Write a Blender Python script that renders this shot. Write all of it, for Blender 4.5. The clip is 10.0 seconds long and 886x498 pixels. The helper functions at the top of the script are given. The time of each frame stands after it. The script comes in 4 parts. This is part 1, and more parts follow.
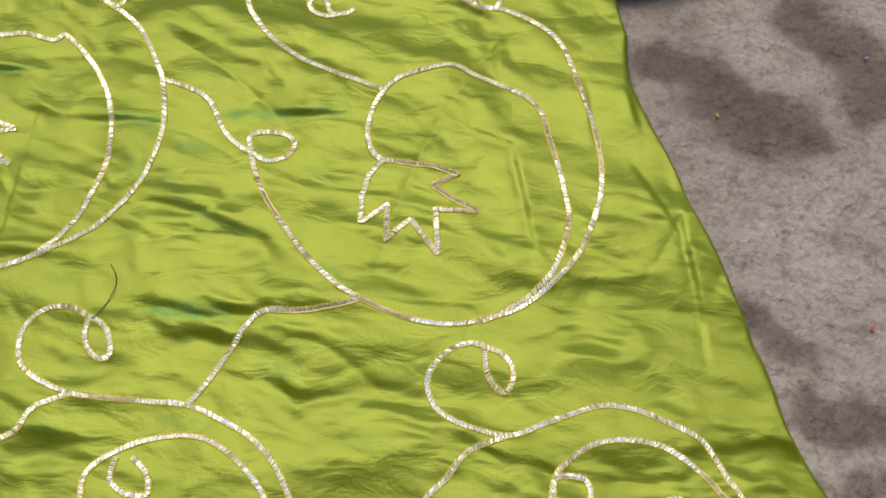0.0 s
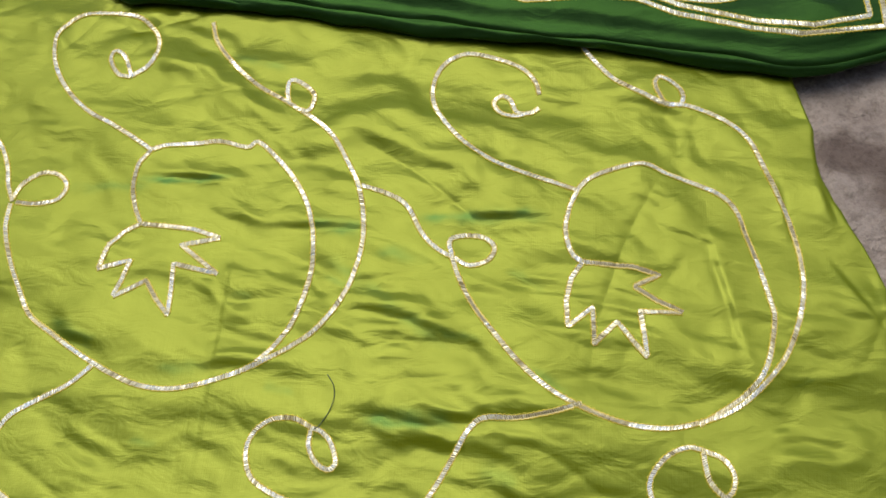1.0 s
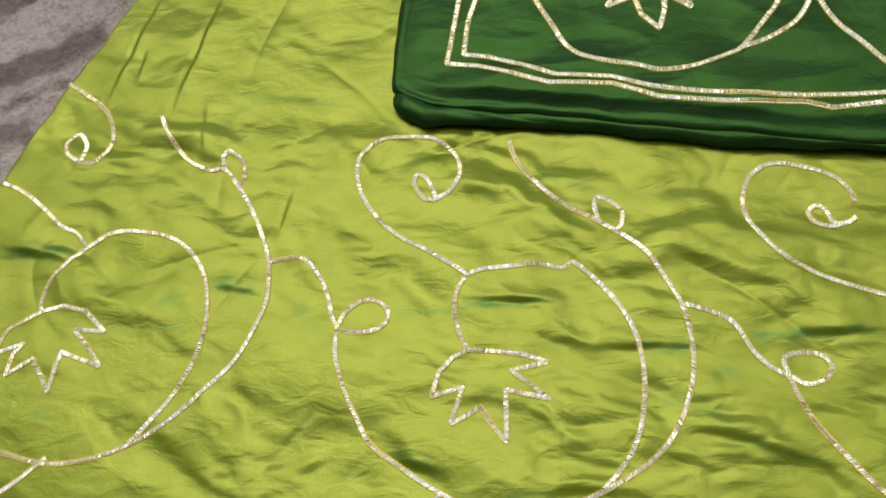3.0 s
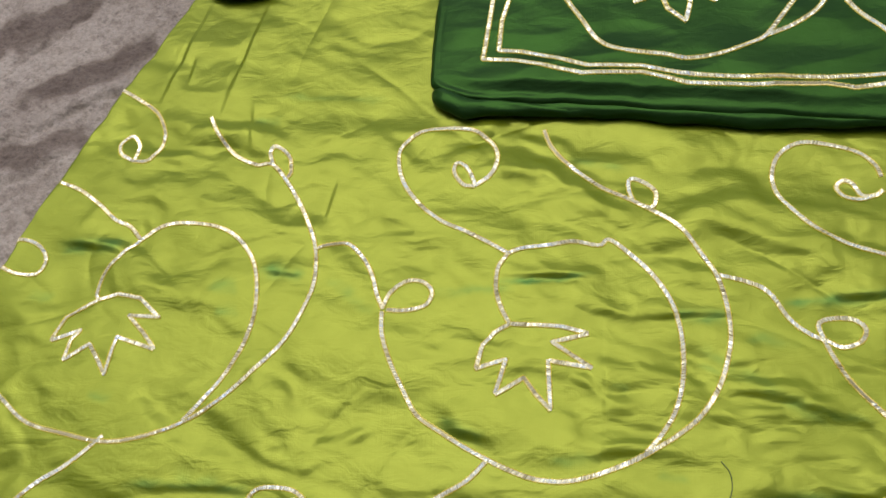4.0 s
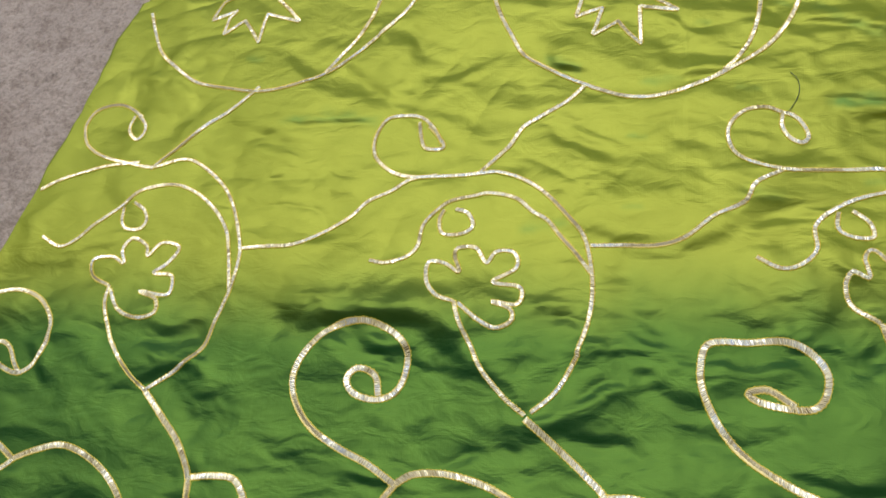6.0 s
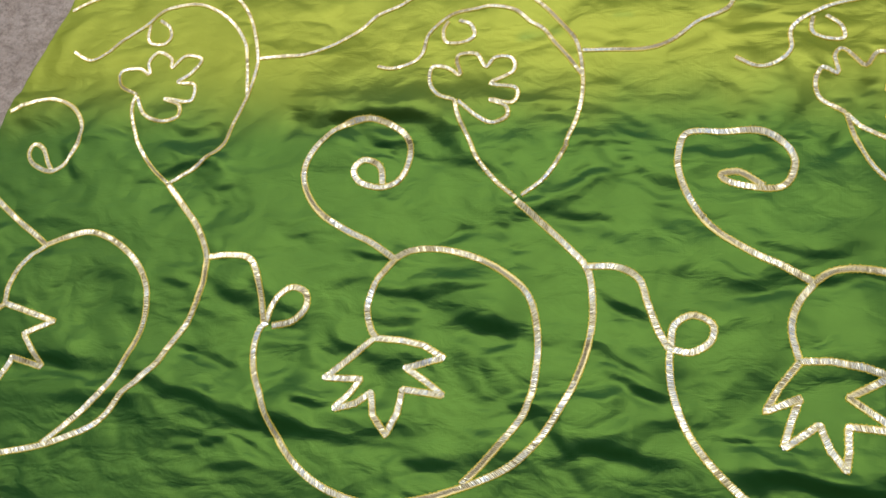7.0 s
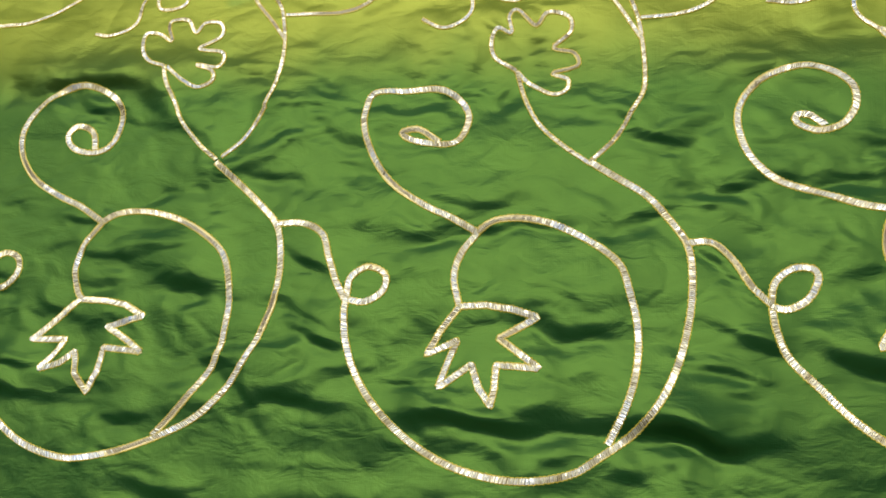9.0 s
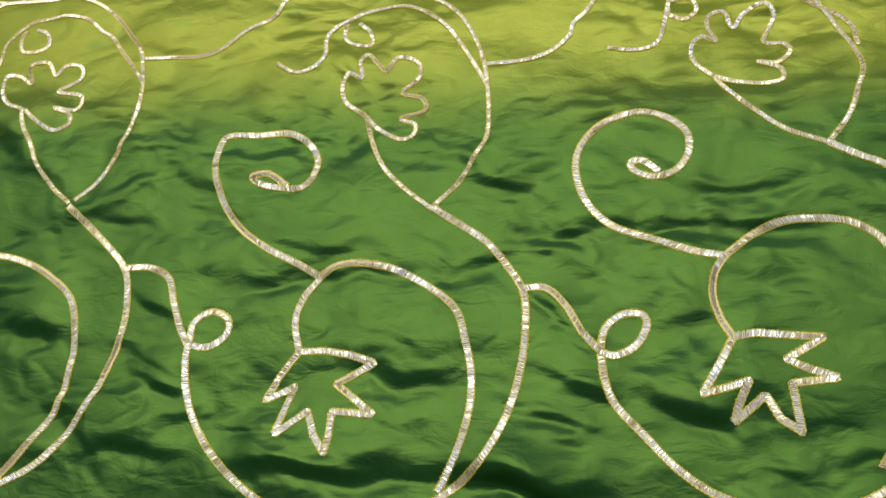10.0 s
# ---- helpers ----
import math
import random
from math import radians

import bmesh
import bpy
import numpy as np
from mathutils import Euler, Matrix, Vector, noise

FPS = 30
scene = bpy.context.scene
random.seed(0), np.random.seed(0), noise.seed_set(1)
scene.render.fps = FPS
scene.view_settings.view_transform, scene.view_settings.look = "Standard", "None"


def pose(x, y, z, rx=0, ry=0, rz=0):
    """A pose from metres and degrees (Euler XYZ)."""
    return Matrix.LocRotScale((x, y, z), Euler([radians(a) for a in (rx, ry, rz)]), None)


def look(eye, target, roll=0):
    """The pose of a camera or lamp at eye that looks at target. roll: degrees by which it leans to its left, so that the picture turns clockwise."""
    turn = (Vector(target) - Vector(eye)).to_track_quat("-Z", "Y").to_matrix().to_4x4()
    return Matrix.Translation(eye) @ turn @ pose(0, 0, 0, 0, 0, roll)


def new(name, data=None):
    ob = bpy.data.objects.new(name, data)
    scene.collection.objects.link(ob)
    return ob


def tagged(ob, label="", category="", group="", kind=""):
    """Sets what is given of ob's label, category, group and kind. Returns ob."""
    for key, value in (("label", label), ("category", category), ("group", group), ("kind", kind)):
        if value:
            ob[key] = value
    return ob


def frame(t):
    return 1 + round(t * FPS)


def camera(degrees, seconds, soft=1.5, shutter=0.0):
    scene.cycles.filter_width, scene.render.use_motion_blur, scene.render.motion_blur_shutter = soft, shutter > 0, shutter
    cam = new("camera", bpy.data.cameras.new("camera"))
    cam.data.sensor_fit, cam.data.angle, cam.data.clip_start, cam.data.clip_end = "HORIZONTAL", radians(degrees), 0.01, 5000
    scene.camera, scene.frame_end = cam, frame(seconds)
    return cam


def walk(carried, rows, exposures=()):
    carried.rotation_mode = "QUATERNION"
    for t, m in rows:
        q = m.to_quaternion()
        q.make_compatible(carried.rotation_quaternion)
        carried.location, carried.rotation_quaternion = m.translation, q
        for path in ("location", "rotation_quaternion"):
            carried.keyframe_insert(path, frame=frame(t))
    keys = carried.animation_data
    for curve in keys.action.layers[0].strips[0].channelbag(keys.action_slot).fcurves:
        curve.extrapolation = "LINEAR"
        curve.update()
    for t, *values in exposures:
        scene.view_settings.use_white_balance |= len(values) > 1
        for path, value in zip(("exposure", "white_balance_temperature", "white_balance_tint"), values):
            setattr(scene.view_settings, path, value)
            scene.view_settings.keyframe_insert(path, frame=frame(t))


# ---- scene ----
cam = camera(50.0, 10.0)

PATH = [
    (0, (0.488, 0.256, 0.524), (0.371, 0.989, -1.333), -5.0),
    (0.5, (0.444, 0.288, 0.548), (0.297, 1.022, -1.307), -7.8),
    (1, (0.372, 0.303, 0.565), (0.214, 1.033, -1.29), -9.4),
    (1.5, (0.337, 0.324, 0.57), (0.159, 1.083, -1.271), -10.5),
    (2, (0.283, 0.331, 0.564), (0.091, 1.113, -1.267), -10.9),
    (2.5, (0.237, 0.344, 0.59), (-0.025, 1.1, -1.244), -16.6),
    (3, (0.207, 0.356, 0.615), (-0.104, 1.109, -1.211), -21.2),
    (3.2, (0.201, 0.355, 0.622), (-0.127, 1.109, -1.201), -22.8),
    (4.3, (0.194, 0.253, 0.617), (-0.168, 1.158, -1.129), -21.5),
    (4.5, (0.199, 0.226, 0.62), (-0.182, 1.135, -1.12), -22.5),
    (5, (0.205, 0.16, 0.612), (-0.206, 1.028, -1.142), -25.0),
    (5.5, (0.193, 0.092, 0.626), (-0.265, 0.898, -1.146), -28.5),
    (5.7, (0.195, 0.077, 0.629), (-0.296, 0.849, -1.15), -31.0),
    (6.8, (0.197, -0.07, 0.639), (-0.373, 0.607, -1.155), -35.9),
    (7, (0.222, -0.09, 0.637), (-0.336, 0.562, -1.17), -36.3),
    (7.5, (0.314, -0.102, 0.636), (-0.185, 0.425, -1.228), -39.9),
    (8, (0.369, -0.096, 0.625), (-0.066, 0.44, -1.251), -36.6),
    (8.5, (0.392, -0.089, 0.624), (-0.03, 0.477, -1.247), -35.0),
    (9, (0.404, -0.09, 0.622), (-0.028, 0.508, -1.237), -33.7),
    (9.5, (0.454, -0.084, 0.618), (0.044, 0.554, -1.232), -30.6),
    (10, (0.497, -0.071, 0.61), (0.112, 0.579, -1.241), -29.0),
]
walk(cam, [(t, look(eye, target, roll)) for t, eye, target, roll in PATH], [(0.0, 0.12), (5.0, 0.08), (7.0, 0.13), (7.5, 0.22), (8.5, 0.2), (9.2, 0.13), (10.0, 0.02)])


# ---- world and light ----
world = bpy.data.worlds.new("world")
scene.world = world
world.use_nodes = True
wn = world.node_tree
sky = wn.nodes.new("ShaderNodeTexSky")
sky.sky_type = "NISHITA"
sky.sun_disc = False
sky.sun_elevation = radians(69)
sky.sun_rotation = radians(-20)
sky.air_density, sky.dust_density = 1.0, 3.0
wn.links.new(sky.outputs["Color"], wn.nodes["Background"].inputs["Color"])
wn.nodes["Background"].inputs["Strength"].default_value = 0.14
sun_data = bpy.data.lights.new("sun", "SUN")
sun_data.energy, sun_data.angle, sun_data.color = 1.34, radians(42), (1.0, 0.95, 0.87)
sun = new("sun", sun_data)
sun.matrix_world = look((-0.5, 1.7, 3.5), (0.2, 0.4, 0))


# ---- materials ----
def shader(name):
    m = bpy.data.materials.new(name)
    m.use_nodes = True
    nt = m.node_tree
    return m, nt, nt.nodes["Principled BSDF"]


def node(nt, kind, inputs=(), **props):
    n = nt.nodes.new(kind)
    for k, v in props.items():
        setattr(n, k, v)
    for k, v in dict(inputs).items():
        if isinstance(v, bpy.types.NodeSocket):
            nt.links.new(v, n.inputs[k])
        else:
            n.inputs[k].default_value = v
    return n


def ramp(nt, fac, stops):
    r = node(nt, "ShaderNodeValToRGB", {0: fac})
    e = r.color_ramp.elements
    while len(e) < len(stops):
        e.new(0.5)
    for el, (p, c) in zip(e, stops):
        el.position, el.color = p, (*c, 1)
    return r.outputs[0]


def noise_tex(nt, vec, scale, detail=3, rough=0.5, distortion=0.0):
    return node(nt, "ShaderNodeTexNoise", {"Vector": vec, "Scale": scale, "Detail": detail, "Roughness": rough, "Distortion": distortion}).outputs[0]


def mapped(nt, vec, scale, turn=0.0):
    """Stretched coordinates; turn: degrees by which the stretched pattern lies off the x axis."""
    if turn:
        vec = node(nt, "ShaderNodeMapping", {"Vector": vec, "Rotation": (0, 0, radians(-turn))}).outputs[0]
    return node(nt, "ShaderNodeMapping", {"Vector": vec, "Scale": scale}).outputs[0]


def mixed(nt, fac, a, b, blend="MIX"):
    return node(nt, "ShaderNodeMixRGB", {0: fac, 1: a, 2: b}, blend_type=blend).outputs[0]


def satin(name, shine, body, deep_shine=None, deep_body=None, gloss=0.4, rough=0.34):
    """Shot satin: a glossy face thread over a duller ground thread of another green.
    With the deep pair the dye runs from light to deep down the length (y)."""
    m, nt, p = shader(name)
    co = node(nt, "ShaderNodeTexCoord").outputs["Object"]
    blotch = noise_tex(nt, co, 9, 3, 0.55)

    def vary(c, k):
        return mixed(nt, blotch, (*[v * (1 - k) for v in c], 1), (*[min(1, v * (1 + k)) for v in c], 1))

    face, ground_col = vary(shine, 0.06), vary(body, 0.12)
    if deep_shine:
        y = node(nt, "ShaderNodeSeparateXYZ", {0: co}).outputs[1]
        bleed = noise_tex(nt, mapped(nt, co, (9, 3, 1)), 1.0, 4, 0.6)
        y2 = node(nt, "ShaderNodeMath", {0: bleed, 1: 0.05, 2: y}, operation="MULTIPLY_ADD").outputs[0]
        dye = node(nt, "ShaderNodeMapRange", {"Value": y2, "From Min": DYE[0], "From Max": DYE[1]}, interpolation_type="SMOOTHSTEP").outputs[0]
        face = mixed(nt, dye, vary(deep_shine, 0.1), face)
        ground_col = mixed(nt, dye, vary(deep_body, 0.15), ground_col)
        # teal shade of the shot cloth's folds, painted into both thread colours
        spot = node(nt, "ShaderNodeAttribute", attribute_name="fold_shade").outputs["Fac"]
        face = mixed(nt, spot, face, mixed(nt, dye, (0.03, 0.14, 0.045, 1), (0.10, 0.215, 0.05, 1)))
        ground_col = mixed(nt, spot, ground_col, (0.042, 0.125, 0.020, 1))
    warp = noise_tex(nt, mapped(nt, co, (1400, 45, 1)), 1.0, 2)
    weft = noise_tex(nt, mapped(nt, co, (60, 1800, 1)), 1.0, 2)
    slub = noise_tex(nt, mapped(nt, co, (420, 9, 1)), 1.0, 3, 0.6)
    thread = node(nt, "ShaderNodeMath", {0: warp, 1: weft}, operation="ADD").outputs[0]
    # cloudy changes of sheen, painted into the face thread's colour
    sheen_cloud = ramp(nt, noise_tex(nt, mapped(nt, co, (40, 60, 1)), 1.0, 4, 0.65, 0.7), [(0.32, (0.80, 0.80, 0.80)), (0.62, (1, 1, 1))])
    face = mixed(nt, 0.8, face, sheen_cloud, "MULTIPLY")
    weave = ramp(nt, thread, [(0.35, (0.6, 0.6, 0.6)), (0.65, (1, 1, 1))])
    face, ground_col = mixed(nt, 0.2, face, weave, "MULTIPLY"), mixed(nt, 0.2, ground_col, weave, "MULTIPLY")
    crumple = noise_tex(nt, mapped(nt, co, (38, 70, 1)), 1.0, 3, 0.55, 0.6)
    b1 = node(nt, "ShaderNodeBump", {"Height": crumple, "Strength": 0.3, "Distance": 0.003})
    b2 = node(nt, "ShaderNodeBump", {"Height": slub, "Strength": 0.1, "Distance": 0.0008, "Normal": b1.outputs[0]})
    b3 = node(nt, "ShaderNodeBump", {"Height": thread, "Strength": 0.12, "Distance": 0.0004, "Normal": b2.outputs[0]})
    r = node(nt, "ShaderNodeMapRange", {"Value": blotch, "To Min": rough - 0.04, "To Max": rough + 0.05}).outputs[0]
    nt.links.new(ground_col, p.inputs["Base Color"])
    nt.links.new(b3.outputs[0], p.inputs["Normal"])
    p.inputs["Roughness"].default_value = 0.6
    p.inputs["Specular IOR Level"].default_value = 0.15
    top = node(nt, "ShaderNodeBsdfPrincipled", {"Base Color": face, "Metallic": 1.0, "Roughness": r, "Normal": b3.outputs[0], "Anisotropic": 0.82, "Tangent": node(nt, "ShaderNodeCombineXYZ", {0: 1.0}).outputs[0]})
    mix = node(nt, "ShaderNodeMixShader", {0: gloss, 1: p.outputs[0], 2: top.outputs[0]})
    nt.links.new(mix.outputs[0], nt.nodes["Material Output"].inputs["Surface"])
    return m


def tinsel(name):
    """Crimped silver foil ribbon: every crimp a little different, some warm, some bluish."""
    m, nt, p = shader(name)
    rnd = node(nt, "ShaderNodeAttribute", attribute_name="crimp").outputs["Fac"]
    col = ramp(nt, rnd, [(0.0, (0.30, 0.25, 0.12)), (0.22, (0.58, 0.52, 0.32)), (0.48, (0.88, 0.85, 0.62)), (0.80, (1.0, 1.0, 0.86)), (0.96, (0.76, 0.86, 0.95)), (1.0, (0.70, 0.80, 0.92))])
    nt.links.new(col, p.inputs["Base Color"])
    p.inputs["Metallic"].default_value = 0.5
    r = node(nt, "ShaderNodeMapRange", {"Value": rnd, "To Min": 0.42, "To Max": 0.16}).outputs[0]
    nt.links.new(r, p.inputs["Roughness"])
    return m


def plain(name, a, b, scale=60.0, rough=0.7, metal=0.0):
    m, nt, p = shader(name)
    co = node(nt, "ShaderNodeTexCoord").outputs["Object"]
    n = noise_tex(nt, co, scale, 4, 0.6)
    nt.links.new(mixed(nt, n, (*a, 1), (*b, 1)), p.inputs["Base Color"])
    bump = node(nt, "ShaderNodeBump", {"Height": n, "Strength": 0.3, "Distance": 0.002})
    nt.links.new(bump.outputs[0], p.inputs["Normal"])
    p.inputs["Roughness"].default_value, p.inputs["Metallic"].default_value = rough, metal
    return m


WEST, EAST = 30.0, -36.0  # degrees along which the scuffs run on either side


def concrete(name):
    m, nt, p = shader(name)
    co = node(nt, "ShaderNodeTexCoord").outputs["Object"]
    stain = node(nt, "ShaderNodeAttribute", attribute_name="stain").outputs["Fac"]
    soft = noise_tex(nt, co, 14, 4, 0.6)
    mid = noise_tex(nt, co, 75, 4, 0.6)
    grit = noise_tex(nt, co, 300, 4, 0.7)
    pits = node(nt, "ShaderNodeTexVoronoi", {"Vector": co, "Scale": 150.0, "Randomness": 1.0}).outputs["Distance"]
    s = node(nt, "ShaderNodeMath", {0: mid, 1: 0.30, 2: stain}, operation="MULTIPLY_ADD").outputs[0]
    col = ramp(nt, s, [(0.20, (0.40, 0.345, 0.295)), (0.48, (0.315, 0.264, 0.222)), (0.66, (0.205, 0.162, 0.132)), (1.0, (0.155, 0.118, 0.095))])
    col = mixed(nt, 0.5, col, ramp(nt, soft, [(0.3, (0.62, 0.59, 0.57)), (0.6, (1, 1, 1))]), "MULTIPLY")
    broad = noise_tex(nt, mapped(nt, co, (2.2, 5.0, 1), WEST), 1.0, 5, 0.6, 0.6)
    col = mixed(nt, 0.4, col, ramp(nt, broad, [(0.36, (0.60, 0.55, 0.52)), (0.5, (1, 1, 1))]), "MULTIPLY")
    col = mixed(nt, 0.35, col, ramp(nt, grit, [(0.34, (0.45, 0.42, 0.40)), (0.58, (1, 1, 1))]), "MULTIPLY")
    col = mixed(nt, 0.5, col, ramp(nt, mid, [(0.36, (0.5, 0.47, 0.45)), (0.52, (1, 1, 1))]), "MULTIPLY")
    col = mixed(nt, 0.4, col, ramp(nt, pits, [(0.05, (0.3, 0.28, 0.26)), (0.2, (1, 1, 1))]), "MULTIPLY")
    nt.links.new(col, p.inputs["Base Color"])
    b1 = node(nt, "ShaderNodeBump", {"Height": mid, "Strength": 0.6, "Distance": 0.007})
    lumps = node(nt, "ShaderNodeTexVoronoi", {"Vector": node(nt, "ShaderNodeMixRGB", {0: 0.004, 1: co, 2: node(nt, "ShaderNodeTexNoise", {"Vector": co, "Scale": 90.0}).outputs["Color"]}, blend_type="ADD").outputs[0], "Scale": 190.0, "Smoothness": 0.6}, feature="SMOOTH_F1").outputs["Distance"]
    b2 = node(nt, "ShaderNodeBump", {"Height": lumps, "Strength": 0.45, "Distance": 0.003, "Normal": b1.outputs[0]}, invert=True)
    b3 = node(nt, "ShaderNodeBump", {"Height": grit, "Strength": 0.25, "Distance": 0.0015, "Normal": b2.outputs[0]})
    nt.links.new(b3.outputs[0], p.inputs["Normal"])
    p.inputs["Roughness"].default_value = 0.85
    return m


DYE = (0.250, 0.342)
LIME = satin("lime_to_green_satin", (0.236, 0.272, 0.050), (0.180, 0.230, 0.005), (0.078, 0.154, 0.023), (0.013, 0.076, 0.014))
BOTTLE = satin("bottle_green_satin", (0.028, 0.086, 0.013), (0.011, 0.042, 0.005), rough=0.36)
FOIL = tinsel("silver_foil_ribbon")
TAN_FOIL = plain("tan_foil", (0.24, 0.20, 0.09), (0.74, 0.68, 0.46), 1100, 0.35, 0.5)
GOLD = plain("gold_thread", (0.50, 0.40, 0.02), (0.72, 0.60, 0.06), 900, 0.45, 0.1)
BACKING = plain("ribbon_backing", (0.58, 0.50, 0.20), (0.72, 0.64, 0.34), 500, 0.5, 0.4)
CONCRETE = concrete("worn_concrete")
PLASTER = plain("grey_plaster", (0.13, 0.12, 0.11), (0.18, 0.17, 0.155), 6, 0.9)
DARK_THREAD = plain("dark_thread", (0.05, 0.085, 0.04), (0.08, 0.12, 0.06), 900, 0.8)


# ---- fields that shape the cloth ----
def lattice(seed):
    return np.random.RandomState(seed).rand(64, 64) * 2 * np.pi


def vnoise(x, y, table):
    """Smooth gradient noise, about -1 to 1, one bump per unit."""
    x, y = 0.94 * x + 0.18 * y + 11.3, 0.97 * y - 0.13 * x + 7.7
    xi, yi = np.floor(x).astype(int), np.floor(y).astype(int)
    fx, fy = x - xi, y - yi

    def corner(i, j):
        a = table[(xi + i) % 64, (yi + j) % 64]
        return np.cos(a) * (fx - i) + np.sin(a) * (fy - j)

    u, v = fx**3 * (fx * (6 * fx - 15) + 10), fy**3 * (fy * (6 * fy - 15) + 10)
    return 1.5 * ((corner(0, 0) * (1 - u) + corner(1, 0) * u) * (1 - v) + (corner(0, 1) * (1 - u) + corner(1, 1) * u) * v)


def facets(x, y, table):
    """Flat triangular patches that meet in soft creases, like crumpled cloth."""
    x = x + 0.35 * vnoise(x * 0.6, y * 0.6, table)
    y = y + 0.35 * vnoise(x * 0.6 + 31, y * 0.6, table)
    s = (x + y) * 0.366
    i, j = np.floor(x + s).astype(int), np.floor(y + s).astype(int)
    fx, fy = x + s - i, y + s - j

    def at(a, c):
        return np.sin(table[(i + a) % 64, (j + c) % 64])

    low, high, mid1, mid2 = at(0, 0), at(1, 1), at(1, 0), at(0, 1)
    return np.where(fx > fy, low + (mid1 - low) * fx + (high - mid1) * fy, low + (mid2 - low) * fy + (high - mid2) * fx)


TABLES = [lattice(s) for s in range(11, 23)]

# Deep folds in the skirt: start, end (cm), half width (cm), depth (mm).
FOLDS = [
    (12.5, 57.2, 17.5, 57, 0.45, 4), (21.4, 54, 27.3, 54, 0.5, 3.5), (-23.7, 61.2, -18.4, 60.4, 0.6, 4), (-6.8, 58.4, -3.2, 57.7, 0.6, 3),
    (8, 46.2, 10.7, 45.3, 0.5, 3), (28, 41.9, 33.1, 41.5, 0.6, 3), (-13.3, 42, -5.8, 41.8, 0.5, 2.5), (34.3, 55, 37.9, 55, 0.5, 3),
    (26.1, 48.9, 33.1, 47, 0.6, 2),
]
# Folds of the green part: start, end (cm), half width (cm), weight.
HEM_FOLDS = [
    (37.5, -1.2, 48.5, -1.4, 0.7, 1.5), (23.1, -0.3, 34.7, -1.1, 0.7, 1.2), (12.7, -0.3, 20.4, 0.1, 0.5, 0.7), (2.6, 8.9, 9.7, 8.4, 0.85, 0.7),
    (-14.6, 1.2, -5.2, 0.5, 0.65, 0.6), (-17.1, 11.5, -11.9, 9.2, 0.65, 0.6), (32.7, 5.4, 38.6, 4.8, 0.6, 0.7), (13.7, 11.3, 18.9, 8.3, 0.4, 0.6),
    (14.3, 7.4, 19.2, 4.2, 0.3, 0.6), (16.3, 4.6, 19.7, 3.8, 0.4, 0.6), (42.5, 11.9, 46.6, 8.4, 0.35, 0.7), (43.1, 6.1, 48.8, 4.8, 0.35, 0.6),
    (39.6, 3.7, 48.6, 2.2, 0.35, 0.7), (-13.4, 25.9, 6.6, 23.6, 0.85, 0.8), (8.1, 22.9, 18.5, 22.4, 0.45, 0.5), (24.1, 14.8, 30.6, 14.3, 0.35, 0.6),
]
HEM_FOLDS_2 = [
    (38.6, -5.9, 44.2, -6.4, 0.45, 0.8), (5.5, -7.1, 9.8, -7.5, 0.4, 0.5), (11.8, -7.3, 15.9, -7.4, 0.35, 0.5), (37.6, -3.9, 40.6, -4.1, 0.4, 0.5),
    (1.1, -1.3, 5.1, -1.4, 0.45, 0.5), (21, 1.6, 28.8, 1.7, 0.25, 0.5), (2.1, -5, 8.7, -5.8, 0.3, 0.3), (32.6, -3.2, 35.5, -3.2, 0.3, 0.4),
    (8.4, 17.1, 15.6, 16.6, 0.45, 0.35), (-21, 10.7, -17.5, 10.7, 0.4, 0.6), (-23.6, 3.5, -10.7, 0.4, 0.65, 0.6), (-9.2, 2.2, -2.5, 2, 0.3, 0.7),
    (-19.1, 18.9, -13.9, 18.7, 0.5, 0.5), (-34.3, 23.8, -29.3, 18.6, 0.5, 0.4), (-32.8, 4.3, -25.5, 2.9, 0.5, 0.6),
]
HEM_FOLDS_3 = [
    (-19.1, 6, -11.5, 4.2, 0.4, 0.5), (14.9, 6, 19.5, 4.1, 0.45, 0.6), (49.9, 4.8, 57.1, 1.5, 0.55, 0.9), (45.2, 4.7, 49.5, 4, 0.35, 0.7),
    (50.8, 27.9, 55.8, 27, 0.65, 0.6), (22.7, 28, 28.5, 24.9, 0.55, 0.5), (56.2, 16.6, 60, 15.8, 0.3, 0.4), (45.5, 8.4, 47.7, 6.6, 0.3, 0.5),
    (56.9, 0.5, 61, -0.7, 0.3, 0.6), (0.5, 22.9, 3.7, 22.1, 0.6, 0.5), (46.9, 21.8, 49.6, 18.8, 0.4, 0.3),
]
# Teal fold shade painted into the lime: start, end (cm), half width (cm), strength.
FOLD_SHADES = [
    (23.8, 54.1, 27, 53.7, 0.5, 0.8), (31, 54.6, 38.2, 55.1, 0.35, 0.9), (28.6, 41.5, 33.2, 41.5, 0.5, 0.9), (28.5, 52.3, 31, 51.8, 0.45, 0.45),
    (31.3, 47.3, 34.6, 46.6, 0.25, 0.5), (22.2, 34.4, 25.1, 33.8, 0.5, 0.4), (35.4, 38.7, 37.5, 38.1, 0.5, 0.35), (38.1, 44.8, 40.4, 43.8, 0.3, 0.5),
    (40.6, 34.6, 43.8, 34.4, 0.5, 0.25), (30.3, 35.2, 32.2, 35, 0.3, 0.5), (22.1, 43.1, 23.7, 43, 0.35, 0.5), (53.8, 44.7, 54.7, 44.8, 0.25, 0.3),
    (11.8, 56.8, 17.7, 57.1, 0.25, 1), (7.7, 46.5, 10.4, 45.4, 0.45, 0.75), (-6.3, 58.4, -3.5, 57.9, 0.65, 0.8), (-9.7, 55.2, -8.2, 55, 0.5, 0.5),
]
